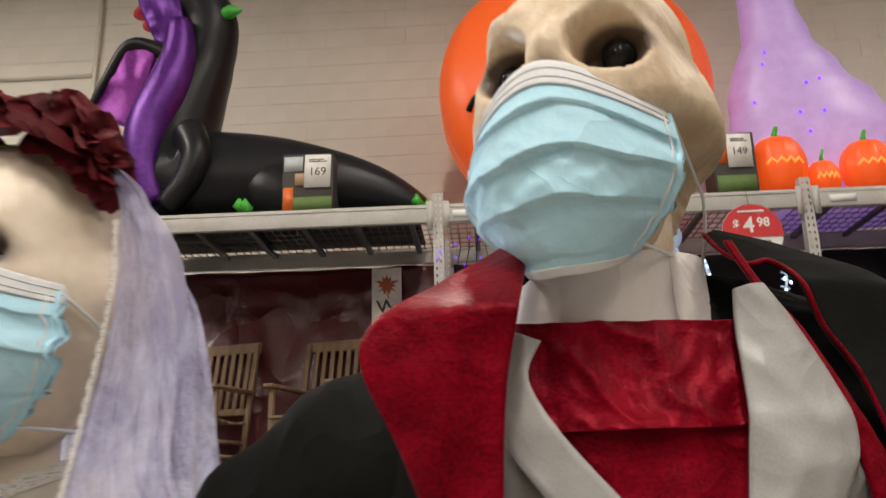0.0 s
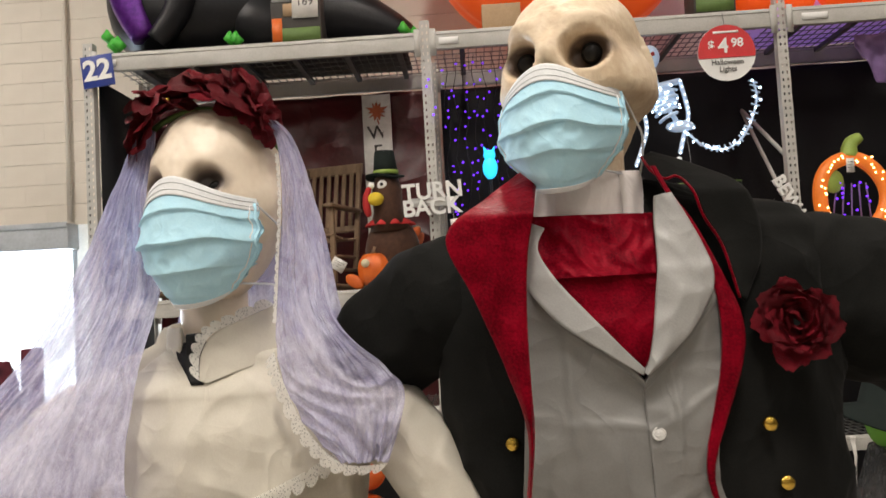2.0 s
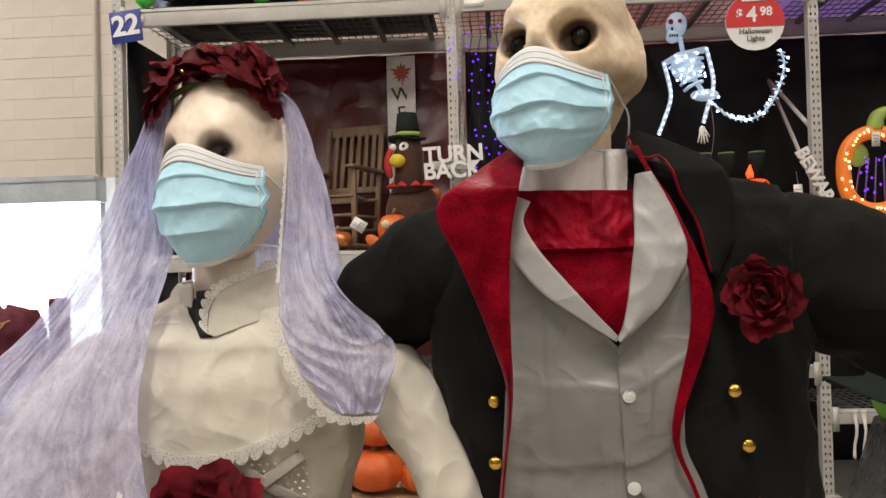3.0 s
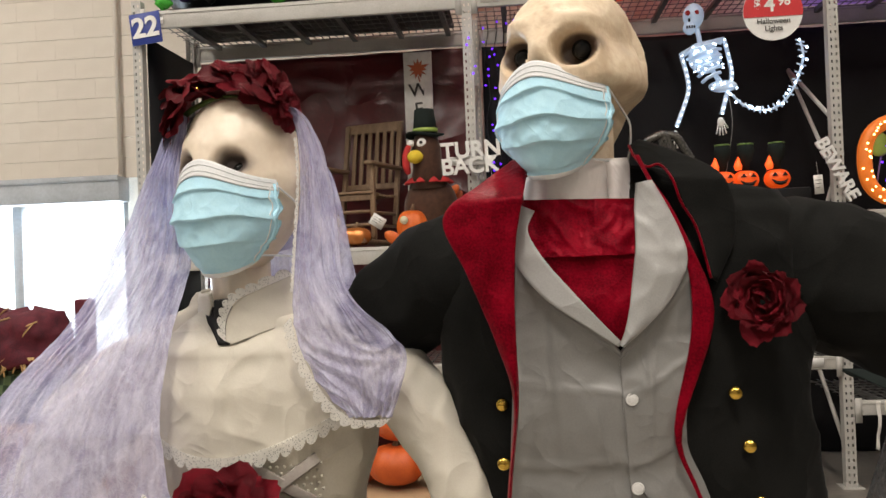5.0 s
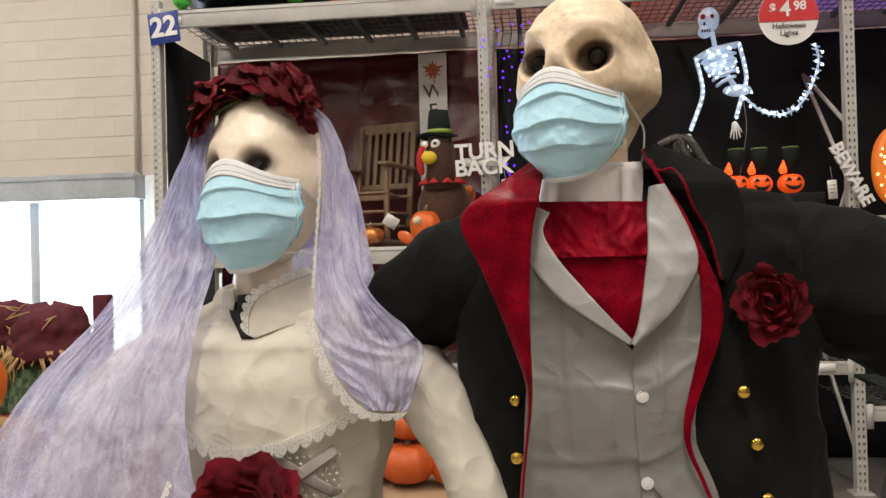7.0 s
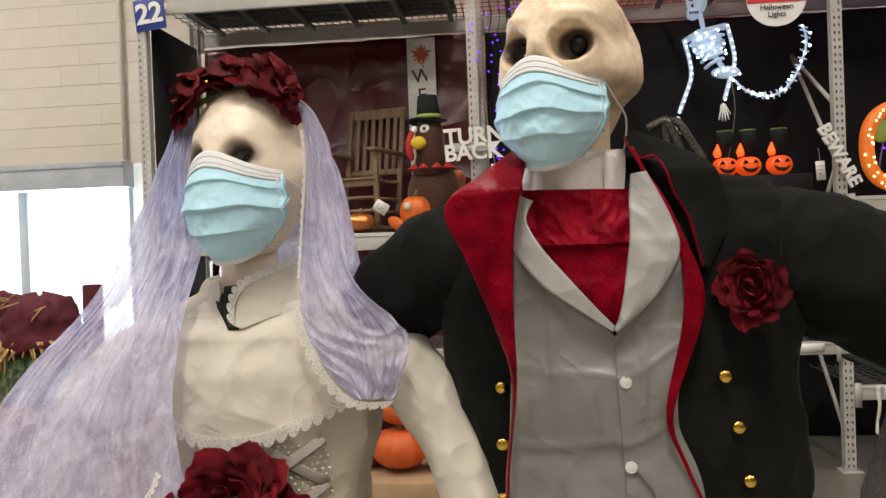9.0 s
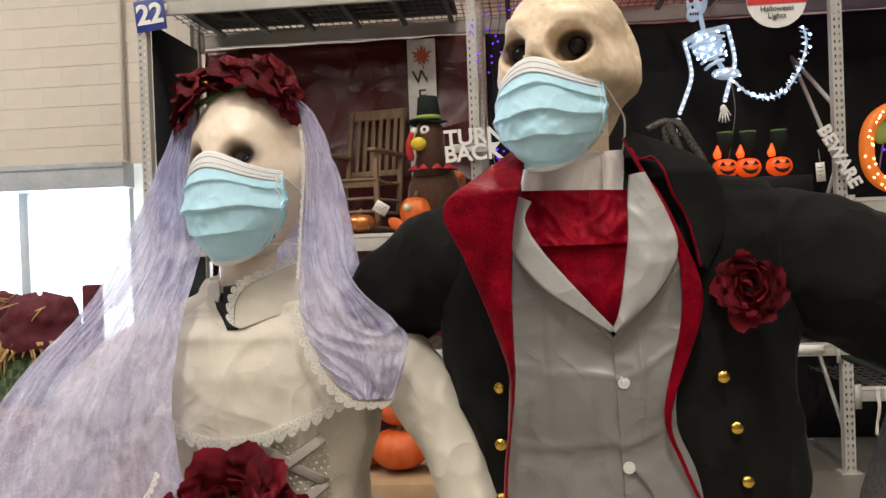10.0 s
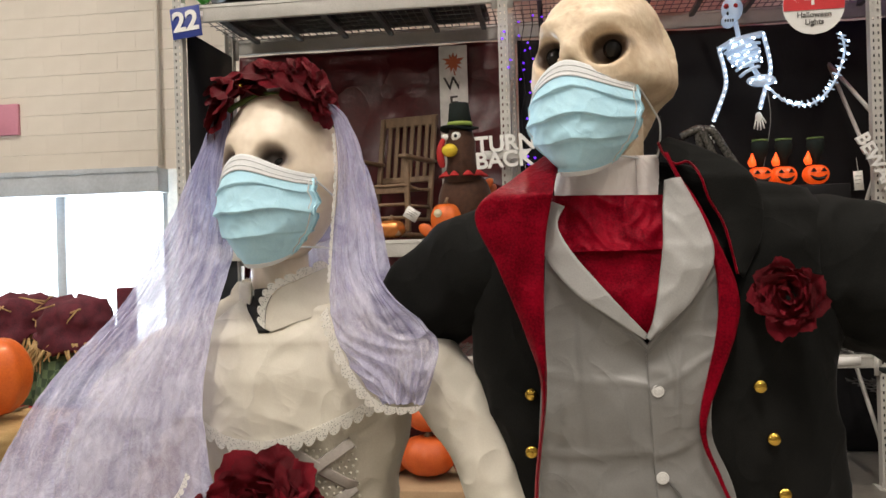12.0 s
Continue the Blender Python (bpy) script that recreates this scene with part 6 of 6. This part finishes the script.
for x, z in ((-1.66, 5.62), (-1.62, 5.40), (-1.93, 5.55), (-2.06, 5.66)):
    part("spike", tube(bmesh.new(), [(x - 0.09, 6.50, z), (x - 0.02, 6.48, z + 0.02), (x + 0.07, 6.46, z + 0.01)], [0.05, 0.055, 0.012], n=10), M["green"], dg, "bright green spike")
for x, y, z in ((-2.25, 6.24, 3.63), (-2.20, 6.20, 3.63), (-2.32, 6.30, 3.72), (-1.35, 6.26, 3.63), (-1.40, 6.28, 3.64), (-0.14, 6.50, 3.70), (-0.06, 6.52, 3.66)):
    part("claw", tube(bmesh.new(), [(x, y, z), (x - 0.04, y - 0.02, z + 0.045), (x - 0.03, y - 0.02, z + 0.09)], [0.035, 0.04, 0.008], n=8), M["green"], dg, "bright green claw")

bp = thing("inflatable_pumpkin", (1.09, 7.0, TOP), "big glowing orange inflatable pumpkin with a wide black grin", "inflatable")
BPC, BPR = (1.09, 6.95, 4.77), (1.13, 0.66, 1.165)


def bp_front(x, z):
    u = ((x - BPC[0]) / BPR[0]) ** 2 + ((z - BPC[2]) / BPR[2]) ** 2
    return BPC[1] - BPR[1] * math.sqrt(max(1 - min(u, 1), 0)) * 0.985


part("body", ribbed(bmesh.new(), BPC, BPR, ribs=8, depth=0.05, n=64, m=32), M["lit_orange"], bp)
part("nose", ball(bmesh.new(), (1.03, bp_front(1.03, 4.70), 4.70), (0.235, 0.05, 0.115), 20, 12), M["black"], bp)
for s in (-1, 1):
    part("eye", ball(bmesh.new(), (1.03 + s * 0.34, bp_front(1.03 + s * 0.34, 5.05), 5.05), (0.11, 0.05, 0.22), 18, 12), M["black"], bp)
def nearer(x, z):
    return 0.26 + 0.935 * (x - 0.26), 1.65 + 0.935 * (z - 1.65)


grin = [nearer(*q) for q in ((0.30, 4.73), (0.42, 4.66), (0.60, 4.55), (0.80, 4.46), (1.09, 4.41), (1.38, 4.46), (1.58, 4.55), (1.76, 4.66), (1.88, 4.73))]
part("grin", tube(bmesh.new(), [(x, bp_front(x, z) + 0.01, z) for x, z in grin], [0.020, 0.03, 0.065, 0.14, 0.185, 0.14, 0.065, 0.03, 0.020], n=12, flat=0.35), M["black"], bp)
for s in (-1, 1):
    part("cheek", tube(bmesh.new(), [(1.03 + s * x, bp_front(1.03 + s * x, z), z) for x, z in ((0.80, 4.48), (0.75, 4.56), (0.66, 4.60), (0.58, 4.58))], 0.024, n=8), M["black"], bp)
for bx in (0.445, 1.60):
    part("bulb", ball(bmesh.new(), (bx, bp_front(bx, 4.26) - 0.002, 4.26), (0.045, 0.02, 0.045), 16, 10), M["lit_bulb"], bp, "warm bulb glowing through")
gh = thing("inflatable_ghost", (2.95, 7.0, TOP), "tall lavender glowing inflatable ghost on the rack", "inflatable")
GHR = [(TOP, 3.02, 0.74, 0.30), (4.3, 2.99, 0.70, 0.30), (4.62, 2.88, 0.57, 0.28), (4.85, 2.80, 0.43, 0.25), (5.15, 2.76, 0.27, 0.2), (5.5, 2.72, 0.22, 0.18), (6.0, 2.62, 0.13, 0.12), (6.2, 2.52, 0.05, 0.05)]
part("body", body_loft(GHR, 6.93, TOP, 6.2, n=36, steps=40, power=2.1, wob=0.05, seed=2.0), M["lit_ghost"], gh)
rl = random.Random(21)
vd = bmesh.new()
for k in range(9):
    x, z = 2.55 + rl.uniform(-0.1, 0.5), 4.45 + rl.uniform(-0.3, 0.7)
    ball(vd, (x, front_of(GHR, 6.93, 2.1)(x, z) - 0.004, z), (0.014, 0.006, 0.014), 8, 5)
tagged(part("glow_spots", vd, M["violet_dot"], gh), kind="stuff")
for x, r, rz in ((2.44, 0.200, 0.255), (2.745, 0.118, 0.150), (3.06, 0.185, 0.225), (3.30, 0.135, 0.18), (3.62, 0.18, 0.22)):
    t = pumpkin((x, 6.42, TOP + rz), (r, r * 0.9, rz), M["lit_pumpkin"], "glowing orange plastic pumpkin with a zigzag grin on the rack", M["green"], "lit_pumpkin", "lit pumpkins", tall=0.10)
    part("zigzag_grin", tube(bmesh.new(), [(x + r * f, 6.42 - r * 0.9 * math.sqrt(1 - f * f) * 0.98, TOP + rz * 0.95 + (0.018 if k % 2 else -0.018)) for k, f in enumerate((-0.62, -0.46, -0.31, -0.15, 0.0, 0.15, 0.31, 0.46, 0.62))], 0.011, n=6), M["lit_face"], t, "glowing zigzag mouth")


def carton(x0, x1, y0, y1, z0, z1, colours, label):
    t = thing("product_box", ((x0 + x1) / 2, (y0 + y1) / 2, z0), label, "box", group="product boxes")
    part("carton", boxes((x0, x1, y0, y1, z0, z1), bevel=0.004), M[colours[0]], t)
    h, w = z1 - z0, x1 - x0
    for k, (c, a, b, p, q) in enumerate(colours[1]):
        part("printed_panel", boxes((x0 + w * a, x0 + w * b, y0 - 0.004 - 0.001 * k, y0 - 0.0005, z0 + h * p, z0 + h * q)), M[c], t)
    return t


carton(-1.116, -0.750, 6.24, 6.50, TOP, 4.045, ("ink", (("orange", 0.02, 0.22, 0.03, 0.42), ("stem", 0.22, 0.98, 0.03, 0.25), ("frame", 0.03, 0.40, 0.70, 0.95), ("kraft", 0.25, 0.60, 0.45, 0.66))), "printed product box with a white price card on the rack")
card("price_tag", -0.86, 6.225, 3.905, 0.19, 0.25, 1, "white price card on the product box", "169", 0.085)
carton(1.935, 2.23, 6.24, 6.50, TOP, 4.06, ("ink", (("orange", 0.05, 0.5, 0.5, 0.95), ("stem", 0.05, 0.95, 0.05, 0.3))), "printed product box with a white price card on the rack")
card("price_tag", 2.12, 6.225, 3.92, 0.17, 0.25, 1, "white price card on the product box", "149", 0.075)
tagged(part("cardboard_box", boxes((0.42, 0.70, 6.24, 6.40, TOP, 3.79), bevel=0.004), M["kraft"]), "small plain brown cardboard box on the rack", "box")

# foot of the rack
tagged(part("pallet_box", boxes((-0.95, 0.0, 5.50, 6.12, 0.0, 0.155), bevel=0.006), M["kraft"]), "low cardboard display tray on the floor", "tray")
for c, r in (((-0.560, 5.78, 0.320), (0.195, 0.18, 0.150)), ((-0.545, 5.80, 0.580), (0.16, 0.15, 0.115)), ((-0.235, 5.80, 0.285), (0.165, 0.16, 0.135)), ((-0.85, 5.9, 0.28), (0.15, 0.15, 0.13))):
    pumpkin(c, r, M["dull_orange"], "ribbed orange foam pumpkin piled on a cardboard tray", M["oak"], group="foam pumpkins", tall=0.05)
tagged(part("storage_tote", boxes((-0.55, -0.05, 6.30, 6.85, 0.02, 0.62), bevel=0.02), M["black"]), "black plastic tote under the shelf", "tote")
pumpkin((-0.235, 6.42, 0.72), (0.11, 0.10, 0.10), M["dull_orange"], "small orange pumpkin on a black tote", M["oak"], group="foam pumpkins", tall=0.03)

# hay bales, pumpkin and scarecrows by the window
for x0, x1, y0, y1, z0, z1 in ((-2.30, -1.50, 2.7, 3.25, 0.0, 0.56), (-2.30, -1.50, 2.7, 3.25, 0.565, 1.12), (-3.10, -2.34, 2.8, 3.3, 0.0, 0.55), (-2.4, -1.32, 3.32, 3.9, 0.0, 0.5), (-2.4, -1.32, 3.32, 3.9, 0.505, 1.0)):
    t = thing("hay_bale", ((x0 + x1) / 2, (y0 + y1) / 2, z0), "rough golden hay bale tied with twine", "hay bale", group="hay bales")
    bm = boxes((x0, x1, y0, y1, z0, z1))
    bmesh.ops.subdivide_edges(bm, edges=bm.edges[:], cuts=14, use_grid_fill=True)
    for v in bm.verts:
        d = 0.018 * noise.noise_vector(v.co * 18) + 0.012 * noise.noise_vector(v.co * 45)
        v.co += Vector((d.x, d.y, d.z if v.co.z > z0 + 0.05 else 0))
    part("bale", bm, M["straw"], t)
    for f in (0.3, 0.7):
        x = x0 + (x1 - x0) * f
        part("twine", tube(bmesh.new(), [(x, y0 - 0.012, z0 + 0.02), (x, y0 - 0.014, z1 + 0.008), (x, y1, z1 + 0.010)], 0.006, n=5), M["oak"], t)
pumpkin((-1.715, 3.00, 1.288), (0.150, 0.14, 0.160), M["orange"], "large smooth orange pumpkin on a hay bale", M["oak"], group="bale pumpkins", tall=0.05)


def scarecrow(x, y, z, s, rs):
    """A seated stuffed scarecrow: floppy hat, straw hair, checked shirt."""
    t = thing("scarecrow", (x, y, z), "stuffed scarecrow in burgundy hat and green checked shirt", "scarecrow", "scarecrows")
    part("shirt", tube(bmesh.new(), [(x, y, z), (x, y, z + 0.12 * s), (x, y, z + 0.27 * s), (x, y, z + 0.34 * s)], [0.16 * s, 0.175 * s, 0.15 * s, 0.06 * s], n=20), M["plaid"], t, "green checked shirt")
    part("lap_cloth", ball(bmesh.new(), (x - 0.06 * s, y - 0.10 * s, z + 0.03 * s), (0.19 * s, 0.13 * s, 0.065 * s), 24, 14, lambda p, d: p * (1 + 0.12 * noise.noise(d * 4))), M["redfelt"], t, "red felt cloth")
    part("head", ball(bmesh.new(), (x, y, z + 0.40 * s), (0.10 * s, 0.10 * s, 0.10 * s), 18, 12), M["kraft"], t, "burlap head")
    hat = [[Vector((x + r * s * (1 + 0.08 * math.sin(3 * a + rs)) * math.cos(a), y - 0.02 + r * s * math.sin(a), z + s * (zz + (0.03 if zz < 0.36 else 0.008) * math.sin(2 * a + rs)))) for a in (2 * math.pi * k / 56 for k in range(56))]
           for r, zz in ((0.10, 0.36), (0.155, 0.335), (0.172, 0.350), (0.150, 0.37), (0.135, 0.39), (0.14, 0.41), (0.14, 0.43), (0.138, 0.45), (0.135, 0.47), (0.115, 0.505), (0.06, 0.52), (0.01, 0.515))]
    hat = [[p + 0.022 * s * noise.noise_vector(p * 14) + 0.014 * s * noise.noise_vector(p * 38) for p in ring] for ring in hat]
    part("hat", loft(bmesh.new(), hat), M["burgundy"], t, "floppy burgundy cloth hat")
    rn = random.Random(rs)
    straw = bmesh.new()
    for k in range(110):
        a = rn.uniform(0, 2 * math.pi)
        p = Vector((x + 0.155 * s * math.cos(a), y - 0.02 + 0.155 * s * math.sin(a), z + 0.345 * s))
        d = Vector((0.5 * math.cos(a) + rn.uniform(-0.7, 0.7), 0.5 * math.sin(a), -1.0)).normalized() * rn.uniform(0.04, 0.13) * s
        tube(straw, [p, p + d], [0.0065, 0.0035], n=4)
    for k in range(7):
        a = rn.uniform(math.pi, 2 * math.pi)
        p = Vector((x + 0.12 * s * math.cos(a), y - 0.02 + 0.14 * s * math.sin(a), z + rn.uniform(0.40, 0.52) * s))
        d = Vector((rn.uniform(-0.9, 0.9), -0.25, rn.uniform(-0.8, 0.4))).normalized() * rn.uniform(0.05, 0.10) * s
        tube(straw, [p, p + d * 0.5 + Vector((0, -0.012, 0)), p + d], [0.0035, 0.0032, 0.002], n=4)
    tagged(part("straw", straw, M["straw"], t, "dry straw hair"), kind="stuff")
    return t


scarecrow(-1.700, 3.55, 1.005, 1.02, 1)
scarecrow(-2.03, 3.70, 1.005, 1.05, 2)
scarecrow(-2.30, 3.56, 1.005, 1.0, 3)
post = thing("wooden_post", (-1.55, 3.62, 1.0), "short dark weathered wooden post among the scarecrows", "post")
part("post", boxes((-1.545, -1.478, 3.58, 3.64, 1.005, 1.575), bevel=0.008), M["burgundy"], post)
tagged(part("wall_sign", boxes((-5.75, -5.15, WALL_Y - 0.05, WALL_Y - 0.0045, 3.02, 3.34), bevel=0.004), M["rosy"]), "plain rosy-pink sign on the block wall", "sign")

# witch figure and torn cloth at the far side
wt = Multi()
WXc, WYc = 2.02, 4.05
wt.add(M["gauze"], tube, [(WXc, WYc, 0.0), (WXc, WYc, 0.5), (WXc, WYc, 0.95)], [0.30, 0.24, 0.10], n=24)
wt.add(M["witch_green"], ball, (WXc, WYc, 1.06), (0.11, 0.11, 0.14), 20, 14)
wt.add(M["hatblack"], loft, [[Vector((WXc + r * math.cos(a), WYc + r * math.sin(a), z + 0.05 * math.cos(2 * a) * (r > 0.2))) for a in (2 * math.pi * k / 28 for k in range(28))] for r, z in ((0.10, 1.10), (0.30, 1.075), (0.30, 1.085), (0.13, 1.13), (0.08, 1.30), (0.02, 1.50))])
wt.link("witch_doll", "green-faced witch doll in a black hat and grey gauze", "witch doll")
for k in range(2):
    x = 2.68 + 0.06 * k
    tagged(part("torn_cloth_strip", sheet([(x, 0.60), (x + 0.01, 0.45), (x - 0.01, 0.28)], [(x + 0.035, 0.60), (x + 0.03, 0.45), (x + 0.012, 0.26)], lambda x, z: 6.16, thick=0.003, n=12, m=4, wrinkle=0.02, wscale=14, seed=k * 3.0), M["wood_tag"]), "torn white cloth strip hanging from the low beam", "cloth strip", group="torn cloth strips")

# ---- side sheet and wall blocks ----
tagged(part("side_tarp", boxes((-2.435, -2.43, 6.30, 7.18, 0.02, 3.44)), M["blacktarp"]), "dark plastic sheet closing the end of the rack", "tarp")


def block_mesh(w, h):
    bm = boxes((0.0004, w - 0.0004, 0, 0.03, 0.002, h - 0.002))
    es = [e for e in bm.edges if all(v.co.y < 0.01 for v in e.verts) and abs(e.verts[0].co.z - e.verts[1].co.z) < 0.01]
    bmesh.ops.bevel(bm, geom=es, offset=0.0025, segments=1, affect="EDGES")
    return mesh_of("block", bm, M["block"], flat=True)


BW, BHH = 0.406, 0.2032
whole = block_mesh(BW, BHH)
rest = bmesh.new()
for r in range(24):
    z = 2.60 + r * BHH
    if z + BHH > 7.4:
        break
    for k in range(64):
        x = -13.6 + k * BW + (BW / 2 if r % 2 else 0)
        if x + BW > 13.6:
            continue
        near = (-6.0 < x < -2.4 and z < 6.6) or (-2.4 <= x < 3.0 and 4.0 < z < 5.9)
        if near:
            piece("block", whole, wall_back, pose(x, WALL_Y - 0.004, z))
        else:
            box(rest, x + 0.002, x + BW - 0.002, WALL_Y - 0.004, WALL_Y + 0.02, z + 0.002, z + BHH - 0.002)
tagged(part("blocks", rest, M["block"], wall_back, flat=True), kind="stuff")
